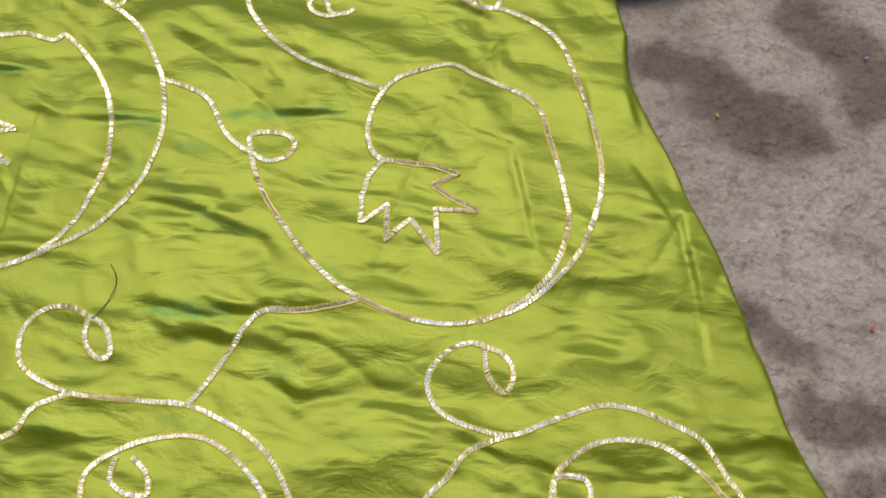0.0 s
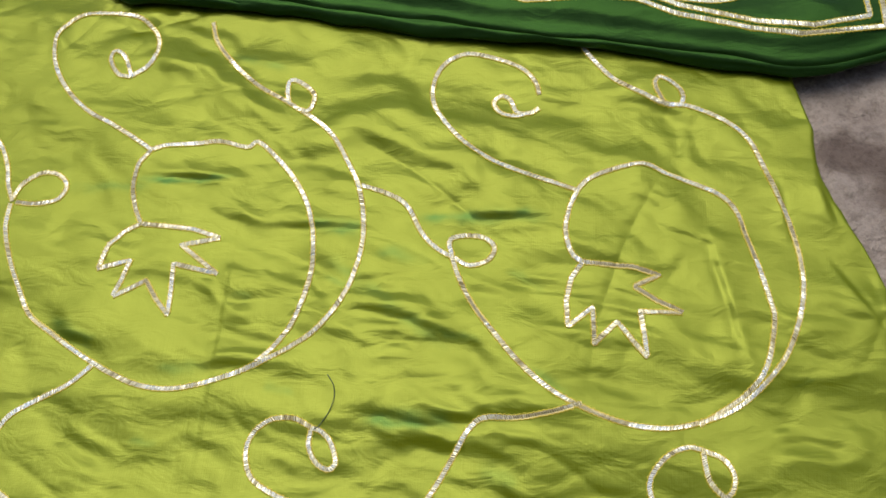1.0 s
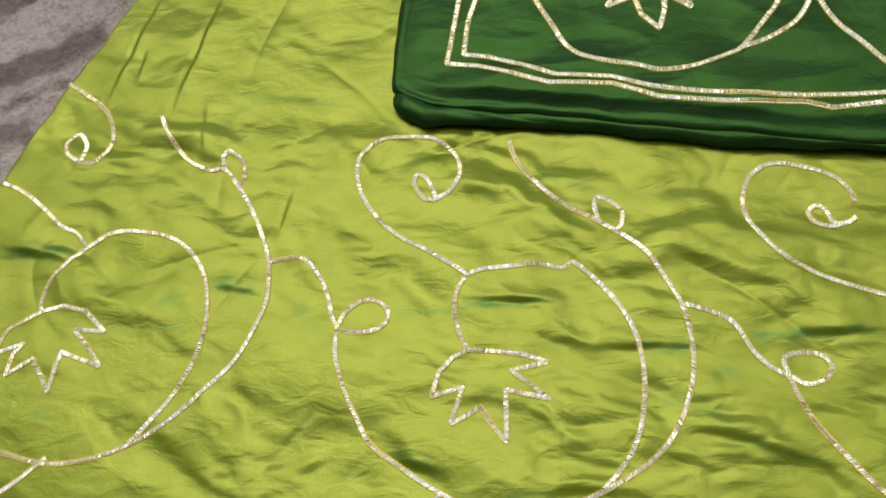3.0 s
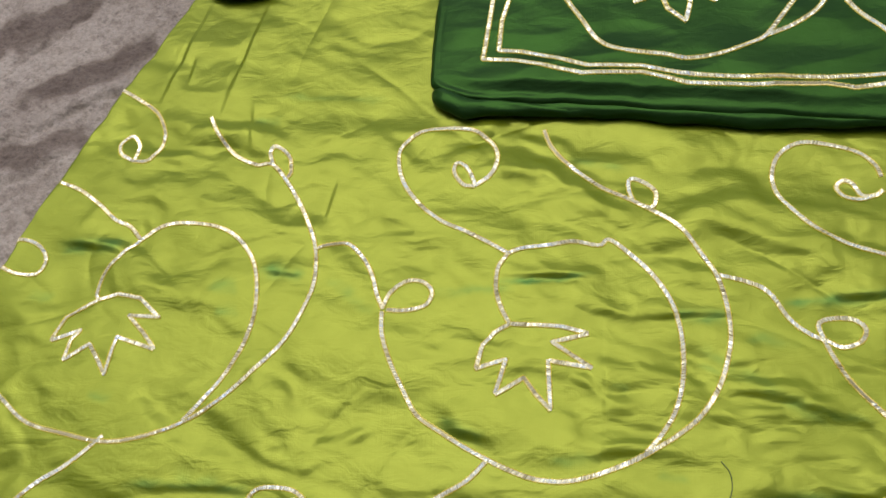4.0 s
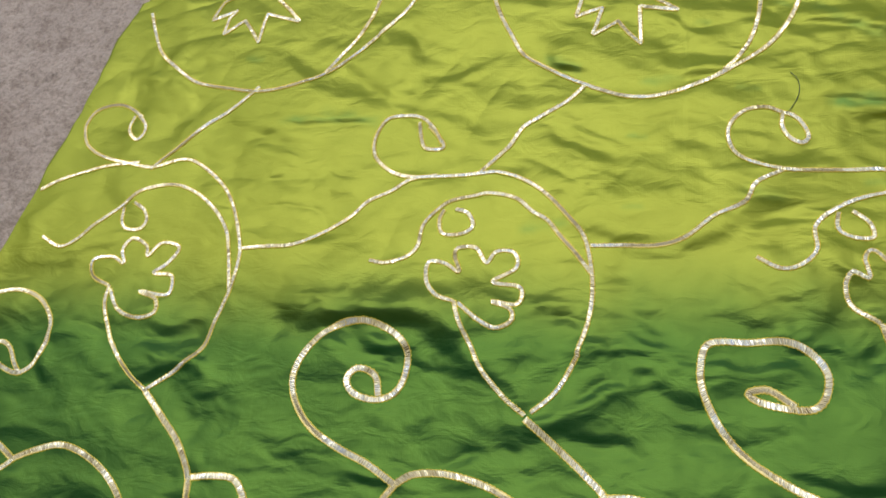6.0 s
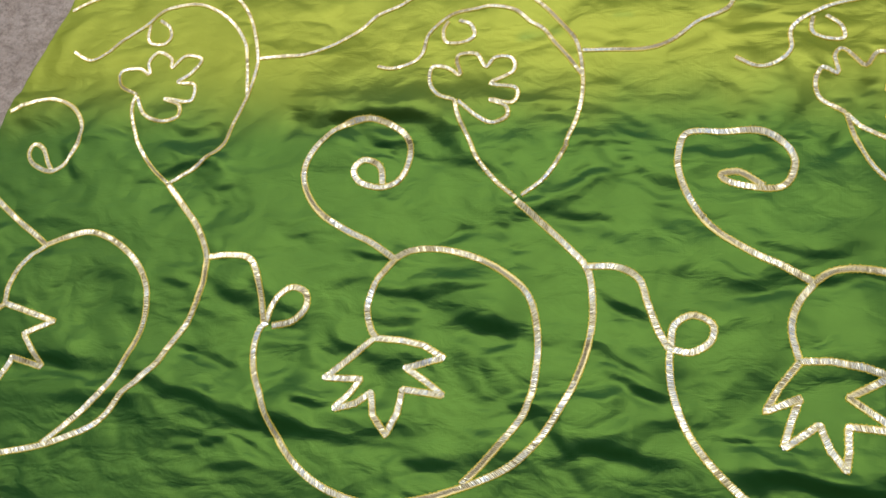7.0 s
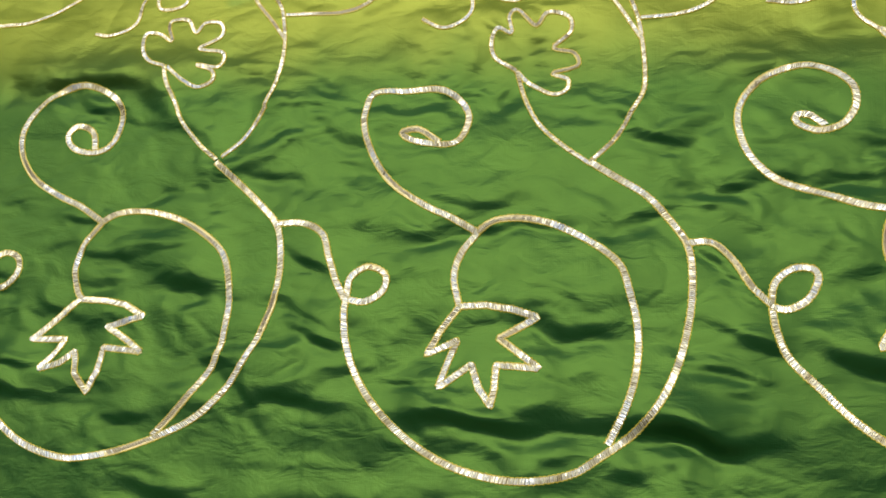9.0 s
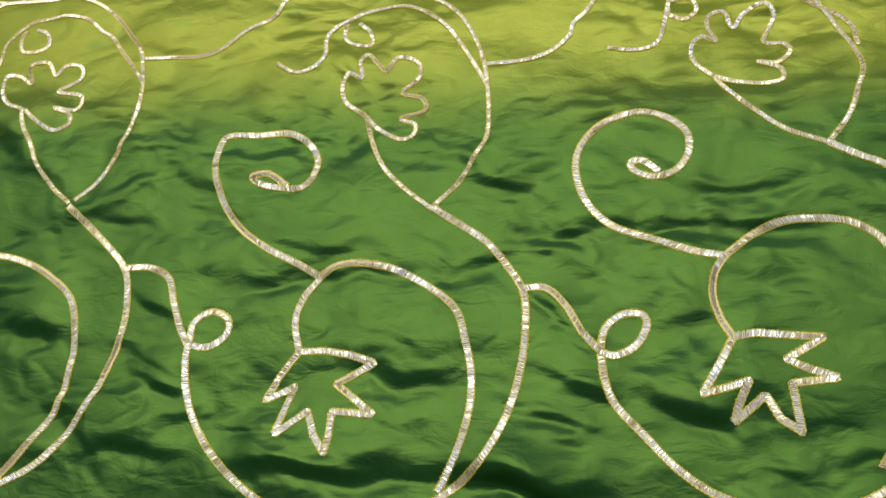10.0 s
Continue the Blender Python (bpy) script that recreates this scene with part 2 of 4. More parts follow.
FOLD_SHADES_2 = [
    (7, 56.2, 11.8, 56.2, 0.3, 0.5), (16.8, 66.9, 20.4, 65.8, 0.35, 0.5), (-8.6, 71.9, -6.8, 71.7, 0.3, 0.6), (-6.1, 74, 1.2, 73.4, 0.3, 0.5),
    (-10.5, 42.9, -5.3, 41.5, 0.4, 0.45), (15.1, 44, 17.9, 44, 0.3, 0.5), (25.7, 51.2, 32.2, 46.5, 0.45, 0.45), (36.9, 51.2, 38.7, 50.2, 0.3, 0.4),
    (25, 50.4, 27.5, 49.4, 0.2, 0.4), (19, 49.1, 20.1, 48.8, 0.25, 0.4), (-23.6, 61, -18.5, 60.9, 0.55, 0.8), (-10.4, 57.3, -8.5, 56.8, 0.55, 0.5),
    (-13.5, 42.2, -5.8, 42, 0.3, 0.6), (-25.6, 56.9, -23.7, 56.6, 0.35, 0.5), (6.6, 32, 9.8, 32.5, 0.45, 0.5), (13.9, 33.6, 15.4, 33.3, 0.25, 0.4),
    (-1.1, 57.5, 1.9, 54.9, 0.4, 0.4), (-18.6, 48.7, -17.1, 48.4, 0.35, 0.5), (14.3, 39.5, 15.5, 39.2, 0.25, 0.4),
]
# Long soft creases that run down the cloth: start, end (cm), half width (cm), height (mm).
CREASES = [
    (49.3, 53.5, 51, 46.6, 0.35, -2.5), (59.2, 51.2, 60.9, 41.7, 0.35, -3), (18.9, 55.3, 18.3, 36.6, 0.16, -0.7), (16.8, 2.9, 17.5, -9.3, 0.16, -0.7),
    (-9.7, 82.9, -11.7, 74.5, 0.35, -3.5), (-15.3, 78.7, -15.5, 76.2, 0.3, -2.5), (-1.4, 65.6, -2.1, 62.6, 0.25, -2), (-9.4, 73.3, -9, 69.7, 0.25, -2),
    (-15.1, 83.7, -17.5, 75.3, 0.3, -2.5), (47.5, 62.3, 48, 58.5, 0.5, 2), (59.1, 48.6, 56.8, 52.2, 0.3, 2.5), (57, 55.2, 56.2, 58.1, 0.4, 4),
    (54.2, 54.1, 53.6, 57.5, 0.3, 2.5),
]


FLOOR = -0.011


def ledge(x, y, x0, y0, x1, y1, half, seed, steep=0.22, stray=0.8, reach=0.35):
    """A fold that leans over a line: steep on its near flank, running out softly behind, tapering to both ends."""
    x0, y0, x1, y1, half = x0 / 100, y0 / 100, x1 / 100, y1 / 100, half / 100
    length = math.hypot(x1 - x0, y1 - y0)
    ux, uy = (x1 - x0) / length, (y1 - y0) / length
    out = reach * length
    near = (np.abs(x - (x0 + x1) / 2) < length + 0.05) & (np.abs(y - (y0 + y1) / 2) < length + 0.05)
    res = np.zeros_like(x)
    x, y = x[near], y[near]
    along = (x - x0) * ux + (y - y0) * uy
    off = -(x - x0) * uy + (y - y0) * ux
    off = off + half * (stray * vnoise(along * 22 + seed, off * 12, TABLES[seed % 12]) + 0.1 * vnoise(along * 60, off * 40 + seed, TABLES[(seed + 3) % 12]))
    t = np.clip((along + out) / (length + 2 * out), 0, 1)
    taper = np.sin(math.pi * t) ** 2 * (0.8 + 0.35 * vnoise(along * 24 + 9, off * 0 + seed, TABLES[(seed + 5) % 12]))
    rise = 1 / (1 + np.exp(np.clip(-off / (steep * half), -40, 40)))
    res[near] = taper * (rise * np.exp(-np.maximum(off, 0) / (2.6 * half)) - 0.30 * np.exp(-((off + 0.7 * half) / (0.9 * half)) ** 2))
    return res


def skirt_relief(x, y):
    """Height of the skirt's upper face about its mean level."""
    wx = x + 0.018 * vnoise(x * 11, y * 17, TABLES[0]) + 0.006 * vnoise(x * 34, y * 48, TABLES[7])
    wy = y + 0.013 * vnoise(x * 13 + 4, y * 16, TABLES[9]) + 0.005 * vnoise(x * 36, y * 40 + 9, TABLES[3])
    wy = wy + x * (0.06 + 0.24 * np.clip((y - 0.3) / 0.25, 0, 1))
    low = np.clip((0.34 - y) / 0.1, 0, 1)
    calm = 0.22 + 0.85 * np.clip(0.5 + 1.5 * vnoise(wx * 7 + 3, wy * 10, TABLES[9]), 0, 1)
    still = 0.15 + 0.95 * np.clip(0.45 + 1.7 * vnoise(wx * 9 + 13, wy * 13 + 5, TABLES[11]), 0, 1)
    h = 0.0022 * vnoise(wx * 4.5, wy * 12, TABLES[1])
    h += 0.0026 * vnoise(wx * 9 + 2, wy * 21, TABLES[6]) * (0.5 + 0.5 * calm)
    h += calm * (0.0014 + 0.0003 * low) * vnoise(wx * 20, wy * 38, TABLES[4])
    h += still * (0.00085 + 0.0002 * low) * vnoise(wx * 31, wy * 56, TABLES[8])
    h += still * calm * 0.00038 * vnoise(wx * 60 + 8, wy * 100, TABLES[2])
    h += still * 0.00075 * facets(wx * 17, wy * 30, TABLES[3])
    h += calm * 0.00042 * facets(wx * 36 + 7 - 8 * y, wy * 54, TABLES[10])
    h += calm * (0.00022 + 0.00012 * low) * facets(wx * 74 + 3, wy * 105, TABLES[7])
    h += low * still * 0.0005 * facets(wx * 44 + 11, wy * 70, TABLES[1])
    h += 0.0007 * (1 - np.abs(vnoise(wx * 5 + 5, wy * 15, TABLES[2]))) ** 4 - 0.0003
    h += 0.00006 * vnoise(x * 110, y * 150, TABLES[5])
    # towards the hem the cloth lies in short soft waves across its length
    h += low * 0.0012 * still * vnoise(wx * 10 + 2, wy * 46, TABLES[11]) * np.clip(0.7 + 0.9 * vnoise(x * 5, y * 9 + 4, TABLES[5]), 0.1, 1.4)
    fine = (1 - np.abs(vnoise(x * 26 + 8, wy * 52, TABLES[8]))) ** 9
    h -= (0.4 + 0.6 * low) * 0.0005 * fine * np.clip(2.0 * vnoise(x * 12, y * 19 + 6, TABLES[2]) - 0.25, 0, 1)
    # the cloth is rucked up before the shawl that lies on it
    h += np.exp(-(((y - 0.655 + 0.12 * (x - 0.3)) / 0.028) ** 2)) * (0.0022 * vnoise(x * 17, wy * 48, TABLES[1]) + 0.0008 * facets(x * 40, y * 60, TABLES[4]))
    for k, (a, scale) in enumerate([(0.25, 9), (-0.6, 12), (1.1, 11), (0.05, 16)]):
        p, q = x * math.cos(a) + y * math.sin(a), y * math.cos(a) - x * math.sin(a)
        line = (1 - np.abs(vnoise(p * scale * 0.45 + k * 7, q * scale * 1.5, TABLES[k + 1]))) ** 16
        gate = np.clip(1.6 * vnoise(p * 8 + k * 5, q * 8, TABLES[k + 6]) - 0.15, 0, 1)
        h -= (0.0010 if k < 3 else 0.0007) * line * gate * (1 - 0.7 * low)
    for k, (x0, y0, x1, y1, half, depth) in enumerate(FOLDS):
        h += depth * 0.0007 * ledge(x, y, x0, y0, x1, y1, half * 0.85, k, 0.22, 0.6)
    for k, (x0, y0, x1, y1, half, weight) in enumerate(HEM_FOLDS + HEM_FOLDS_2 + HEM_FOLDS_3):
        h += weight * half * 0.017 * ledge(x, y, x0, y0, x1, y1, half * 1.35, k, 0.46, 1.0, 0.14)
    for k, (x0, y0, x1, y1, half, height) in enumerate(CREASES):
        h += abs(height) * 0.0008 * ledge(x, y, x0, y0, x1, y1, half, k + 4, 0.22, 0.25)
    return h


def fold_shade(x, y):
    """Strength of the painted fold shade, 0 to 1, ragged along the threads."""
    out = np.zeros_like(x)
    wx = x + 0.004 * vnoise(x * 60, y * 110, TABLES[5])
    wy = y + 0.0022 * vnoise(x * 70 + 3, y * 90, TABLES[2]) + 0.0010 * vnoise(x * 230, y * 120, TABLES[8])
    for k, (x0, y0, x1, y1, half, strength) in enumerate(FOLD_SHADES + FOLD_SHADES_2):
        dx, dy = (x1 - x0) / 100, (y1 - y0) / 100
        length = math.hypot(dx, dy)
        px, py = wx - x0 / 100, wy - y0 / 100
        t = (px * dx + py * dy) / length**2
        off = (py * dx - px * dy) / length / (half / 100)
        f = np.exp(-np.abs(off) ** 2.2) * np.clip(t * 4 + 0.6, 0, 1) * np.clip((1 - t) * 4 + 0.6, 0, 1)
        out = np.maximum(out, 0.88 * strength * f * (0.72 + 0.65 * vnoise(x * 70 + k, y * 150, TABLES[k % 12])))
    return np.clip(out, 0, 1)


EDGE_Y = np.array([-0.17, 0, 0.215, 0.268, 0.323, 0.436, 0.469, 0.52, 0.558, 0.558, 0.587, 0.677, 0.723, 0.763, 0.809, 0.854, 1.12])
EDGE_LEFT = np.array([-0.522, -0.472, -0.417, -0.404, -0.383, -0.349, -0.338, -0.326, -0.309, -0.303, -0.293, -0.256, -0.236, -0.216, -0.191, -0.17, -0.04])
RIGHT_Y = np.array([-0.17, 0, 0.2, 0.31, 0.334, 0.37, 0.408, 0.441, 0.479, 0.508, 0.535, 0.568, 0.586, 0.618, 0.651, 1.12])
EDGE_RIGHT = np.array([0.8, 0.76, 0.715, 0.684, 0.672, 0.653, 0.641, 0.63, 0.615, 0.6, 0.59, 0.573, 0.567, 0.564, 0.555, 0.48])


def skirt_edges(y):
    wave = 0.0022 * vnoise(y * 26, y * 0 + 2, TABLES[1]) + 0.0009 * vnoise(y * 75, y * 0 + 5, TABLES[2])
    return np.interp(y, EDGE_Y, EDGE_LEFT) + wave, np.interp(y, RIGHT_Y, EDGE_RIGHT) - 0.8 * wave


def skirt_height(x, y):
    """Upper face of the skirt, rounded down to the floor along its sides and hem."""
    left, right = skirt_edges(y)
    d = np.minimum(np.minimum(x - left, right - x), y + 0.17)
    k = np.clip(d / (0.0048 + 0.0025 * vnoise(x * 9, y * 17, TABLES[4])), 0, 1)
    return FLOOR + 0.001 + (np.maximum(skirt_relief(x, y), -0.006) - FLOOR - 0.001) * np.sqrt(np.clip(1 - (1 - k) ** 2, 0, 1))


DUP_FRONT_X = np.array([0.058, 0.085, 0.135, 0.177, 0.233, 0.311, 0.385, 0.438, 0.491, 0.547, 0.584, 0.621, 0.652])
DUP_FRONT_Y = np.array([0.725, 0.712, 0.707, 0.703, 0.695, 0.686, 0.675, 0.672, 0.665, 0.656, 0.659, 0.671, 0.69])
DUP_TOP = 0.017


def dupatta_relief(x, y):
    b = y + 0.02 * vnoise(x * 6, y * 4, TABLES[6])
    h = 0.0034 * vnoise(x * 6, b * 16, TABLES[7]) + 0.0008 * vnoise(x * 20, b * 45, TABLES[8])
    h += 0.0014 * (1 - np.abs(vnoise(x * 10, b * 18, TABLES[9]))) ** 4
    h += 0.0018 * facets(x * 10, b * 18, TABLES[2]) + 0.0009 * facets(x * 26, b * 36, TABLES[5])
    return h


def dupatta_height(x, y):
    front = np.interp(x, DUP_FRONT_X, DUP_FRONT_Y)
    d = np.clip(np.minimum(y - front, np.minimum(x - 0.058, 0.652 - x)) / 0.035, 0, 1)
    return DUP_TOP - 0.006 * (1 - d) ** 2 + dupatta_relief(x, y) * d


# ---- building helpers ----
def mesh_object(name, verts, faces, material, smooth=True, parent=None):
    me = bpy.data.meshes.new(name)
    verts = np.asarray(verts, dtype=np.float32).reshape(-1, 3)
    faces = np.asarray(faces, dtype=np.int32)
    n = faces.shape[1]
    me.vertices.add(len(verts))
    me.vertices.foreach_set("co", verts.ravel())
    me.loops.add(faces.size)
    me.loops.foreach_set("vertex_index", faces.ravel())
    me.polygons.add(len(faces))
    me.polygons.foreach_set("loop_start", np.arange(0, faces.size, n, dtype=np.int32))
    me.polygons.foreach_set("use_smooth", np.full(len(faces), smooth))
    me.materials.append(material)
    me.update(calc_edges=True)
    me.validate()
    ob = new(name, me)
    ob.parent = parent
    return ob


def grid_faces(rows, cols, wrap=False):
    i = np.arange(rows - 1)[:, None] * cols
    j = np.arange(cols if wrap else cols - 1)[None, :]
    k = (j + 1) % cols
    return np.stack([i + j, i + k, i + cols + k, i + cols + j], axis=-1).reshape(-1, 4)


def spline(points, sharp, step=0.0005):
    """Even points along a curve through the given ones (cm): smooth, or straight with lively corners."""
    p = np.array(points, dtype=float) / 100
    if sharp:
        dense = np.concatenate([p[i] + (p[i + 1] - p[i]) * np.linspace(0, 1, 12, endpoint=False)[:, None] for i in range(len(p) - 1)] + [p[-1:]])
    else:
        q = np.vstack([2 * p[0] - p[1], p, 2 * p[-1] - p[-2]])
        t = np.linspace(0, 1, 14, endpoint=False)[:, None]
        dense = np.concatenate([
            0.5 * (2 * q[i] + (q[i + 1] - q[i - 1]) * t + (2 * q[i - 1] - 5 * q[i] + 4 * q[i + 1] - q[i + 2]) * t**2
                   + (3 * q[i] - q[i - 1] - 3 * q[i + 1] + q[i + 2]) * t**3)
            for i in range(1, len(q) - 2)] + [p[-1:]])
    s = np.concatenate([[0], np.cumsum(np.hypot(*np.diff(dense, axis=0).T))])
    even = np.linspace(0, s[-1], max(4, int(s[-1] / step)))
    return np.stack([np.interp(even, s, dense[:, 0]), np.interp(even, s, dense[:, 1])], axis=1)


RIBBON_HALF = 0.0019
PITCH = 0.0013
ribbon_rng = np.random.RandomState(5)


def sew(parent, name, points, surface, sharp=False, half=RIBBON_HALF, label=""):
    """A crimped foil ribbon couched along a curve on a cloth, with gold thread along both sides."""
    rng = ribbon_rng
    c = spline(points, sharp)
    half = half * (0.9 if c[:, 1].mean() > 0.2 else 1.12)
    wob = 0.0003 * np.sin(np.arange(len(c)) * 0.02 + rng.rand() * 6)
    tan = np.gradient(c, axis=0)
    win = 3 if sharp else 9
    kern = np.ones(win) / win
    tan = np.stack([np.convolve(np.pad(tan[:, k], win // 2, mode="edge"), kern, "valid") for k in (0, 1)], axis=1)
    tan /= np.maximum(np.hypot(*tan.T), 1e-9)[:, None]
    nor = np.stack([-tan[:, 1], tan[:, 0]], axis=1)
    c = c + nor * wob[:, None]
    # crimps
    pick = np.linspace(1, len(c) - 2, max(2, int(len(c) * 0.0005 / PITCH))).astype(int)
    n = len(pick)
    lift = rng.rand() * 6
    width = half * (0.78 + 0.10 * rng.rand(n) + 0.08 * np.sin(np.arange(n) * 0.11 + lift))
    slope = rng.normal(0, 0.10, n) + 0.06 * np.sin(np.arange(n) * 0.07 + lift)
    roll = rng.normal(0, 0.05, n) + 0.16 * np.sin(np.arange(n) * 0.035 + lift * 2) * np.sin(np.arange(n) * 0.011 + lift)
    turn = np.clip(2.4 * vnoise(np.arange(n) * 0.02 + lift * 40, np.full(n, lift * 13), TABLES[3]) - 0.55, 0, 1)
    width *= 1 - 0.30 * turn
    roll += 0.35 * turn * (1 if lift > 3 else -1)
    skew = rng.normal(0, 0.05, n) + 0.45 * math.sin(lift * 5)
    # rows across the strip: a narrow valley between crimps, then the crimp's crest
    mids = (pick[:-1] + pick[1:]) // 2
    at = np.empty(2 * n - 1, dtype=int)
    at[0::2], at[1::2] = pick, mids
    crest = np.zeros(2 * n - 1)
    crest[1::2] = 1
    own = np.repeat(np.arange(n), 2)[:-1]
    wide = width[own] * (0.84 + 0.2 * crest)
    ride = 0.0005 + crest * (0.0003 + 0.0012 * slope[own])
    verts = np.zeros((2 * n - 1, 3, 3))
    for k, w in enumerate((-1, 0, 1)):
        xy = c[at] + tan[at] * (w * wide * skew[own])[:, None] + nor[at] * (w * wide)[:, None]
        verts[:, k, :2] = xy
        verts[:, k, 2] = surface(xy[:, 0], xy[:, 1]) + ride + w * wide * roll[own] + (0.00012 if w == 0 else 0)
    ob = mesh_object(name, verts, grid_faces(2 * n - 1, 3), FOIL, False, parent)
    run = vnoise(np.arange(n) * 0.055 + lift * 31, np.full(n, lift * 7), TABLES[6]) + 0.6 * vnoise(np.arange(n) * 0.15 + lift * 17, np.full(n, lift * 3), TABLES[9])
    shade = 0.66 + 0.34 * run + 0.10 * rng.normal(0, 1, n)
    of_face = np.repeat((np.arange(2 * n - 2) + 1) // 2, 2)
    # shade on each crimp's far flank, painted in by lowering its colour value
    flank_shade = 0.28 * np.repeat(np.arange(2 * n - 2) % 2, 2) * (0.5 + rng.rand(4 * n - 4))
    ob.data.attributes.new("crimp", "FLOAT", "FACE").data.foreach_set("value", np.clip(shade[of_face] - flank_shade, 0, 1).astype(np.float32))
    ob.data.materials.append(TAN_FOIL)
    # stretches where the ribbon turns take the tan foil
    ob.data.polygons.foreach_set("material_index", (turn > 0.3 + 0.5 * rng.rand(n)).astype(np.int32)[of_face])
    if label:
        tagged(ob, label)
    # backing strip
    rows = np.arange(0, len(c), 3)
    side = np.array([-0.85, 0.85])
    bv = np.zeros((len(rows), 2, 3))
    for k, w in enumerate(side):
        xy = c[rows] + nor[rows] * (w * half)
        bv[:, k, :2] = xy
        bv[:, k, 2] = surface(xy[:, 0], xy[:, 1]) + 0.0004
    mesh_object("backing", bv, grid_faces(len(rows), 2), BACKING, True, ob)
    # gold thread stitches, a low bead on each side
    tv, tf = [], []
    for w in (-1, 1):
        rows = np.arange(0, len(c), 2)
        jig = 0.0003 * np.sin(np.arange(len(rows)) * 2.1) + rng.normal(0, 0.00012, len(rows))
        ring = []
        for dx, dz in ((-0.0004, 0.0001), (0.0, 0.0009), (0.0004, 0.0001)):
            xy = c[rows] + nor[rows] * (w * half * 0.95 + jig + dx)[:, None]
            ring.append(np.column_stack([xy, surface(xy[:, 0], xy[:, 1]) + dz]))
        v = np.stack(ring, axis=1)
        tf.append(grid_faces(len(rows), 3) + sum(len(q) for q in tv))
        tv.append(v.reshape(-1, 3))
    mesh_object("stitching", np.concatenate(tv), np.concatenate(tf), GOLD, True, ob)
    return ob


# ---- floor and unseen closing walls ----
def axis(lo, hi, step, far):
    inner = np.arange(lo, hi + step / 2, step)
    g = np.array([0.02, 0.06, 0.14, 0.3, 0.6, 1.2, 2.5, 5, 10, 20, far])
    return np.concatenate([lo - g[::-1], inner, hi + g])


# Damp stains on the concrete and cracked ledges: start, end (cm), half width (cm), strength.
STAINS = [
    (58.3, 60.6, 67.1, 55.9, 2.3, 0.95), (68.7, 65.3, 71.9, 59.8, 2.6, 0.8), (64.1, 43.7, 66.6, 41.8, 1.4, 0.7), (67, 38.4, 70.7, 37.9, 1.5, 0.8),
    (67, 34.7, 70.6, 34.2, 0.8, 0.6), (57.2, 64.7, 60.9, 64, 1.1, 0.25), (69.6, 48.7, 71.5, 47.4, 1, 0.3), (-37.4, 82.6, -28.3, 86.9, 1.7, 0.85),
    (-31, 76.6, -21.1, 81.4, 1.3, 0.8), (-34.4, 69.4, -25.7, 72.2, 1.1, 0.65), (-31.6, 66.4, -28, 68.3, 0.8, 0.35),
]
CRACKS = [(-34.9, 71.5, -29.7, 72.8, 0.25, 0.8), (-29.7, 72.8, -22.3, 77, 0.25, 1), (-34, 80.7, -27.1, 86.1, 0.25, 0.8), (-32.7, 67.4, -26.4, 70.5, 0.2, 0.6)]


def floor_marks(x, y, marks, ragged, power):
    """Strength of the marks, 0 to 1, with ragged outlines."""
    wx = x + ragged * (vnoise(x * 22, y * 22, TABLES[1]) + 0.5 * vnoise(x * 70, y * 70, TABLES[3]))
    wy = y + ragged * (vnoise(x * 24 + 9, y * 24, TABLES[2]) + 0.5 * vnoise(x * 75, y * 75 + 4, TABLES[5]))
    out = np.zeros_like(x)
    for x0, y0, x1, y1, half, strength in marks:
        dx, dy = (x1 - x0) / 100, (y1 - y0) / 100
        t = np.clip(((wx - x0 / 100) * dx + (wy - y0 / 100) * dy) / (dx * dx + dy * dy), 0, 1)
        away = np.hypot(wx - x0 / 100 - t * dx, wy - y0 / 100 - t * dy) / (half / 100)
        out = np.maximum(out, strength * np.exp(-(away ** 2.6) * power))
    return out


gx, gy = axis(-0.60, 0.90, 0.0034, 40), axis(-0.05, 1.0, 0.0034, 40)
fx, fy = np.meshgrid(gx, gy)
turn_a = np.where(fx < 0.2, radians(WEST), radians(EAST))
rot_a, rot_b = fx * np.cos(turn_a) + fy * np.sin(turn_a), fy * np.cos(turn_a) - fx * np.sin(turn_a)
fz = 0.0022 * vnoise(rot_a * 7, rot_b * 16, TABLES[10]) + 0.0014 * vnoise(rot_a * 24, rot_b * 40, TABLES[11]) + 0.0010 * vnoise(fx * 105, fy * 105, TABLES[0])
fz -= 0.0020 * (1 - np.abs(vnoise(rot_a * 5, rot_b * 17, TABLES[5]))) ** 12 * (0.4 + np.clip(vnoise(fx * 30, fy * 30, TABLES[6]), -0.4, 1))
fz = np.where((np.abs(fx) > 1.1) | (np.abs(fy) > 1.1), 0, fz) + FLOOR - 0.002
fz = fz - 0.006 * floor_marks(fx, fy, CRACKS, 0.004, 0.5) * (0.6 + 0.4 * vnoise(fx * 60, fy * 60, TABLES[9]))
for x0, y0, x1, y1, half, strength in CRACKS:
    fz = fz + 0.005 * strength * ledge(fx, fy, x0, y0, x1, y1, 3.0, 3, 0.06, 0.15, 0.1)
ground = mesh_object("ground", np.stack([fx, fy, fz], axis=-1), grid_faces(len(gy), len(gx)), CONCRETE)
ground.data.attributes.new("stain", "FLOAT", "POINT").data.foreach_set("value", np.clip(floor_marks(fx, fy, STAINS, 0.012, 1.0) + 0.16 * vnoise(rot_a * 9, rot_b * 22, TABLES[4]), 0, 1).ravel().astype(np.float32))
tagged(ground, "rough grey-brown concrete floor with dark scuffed stains", "floor", kind="structure")


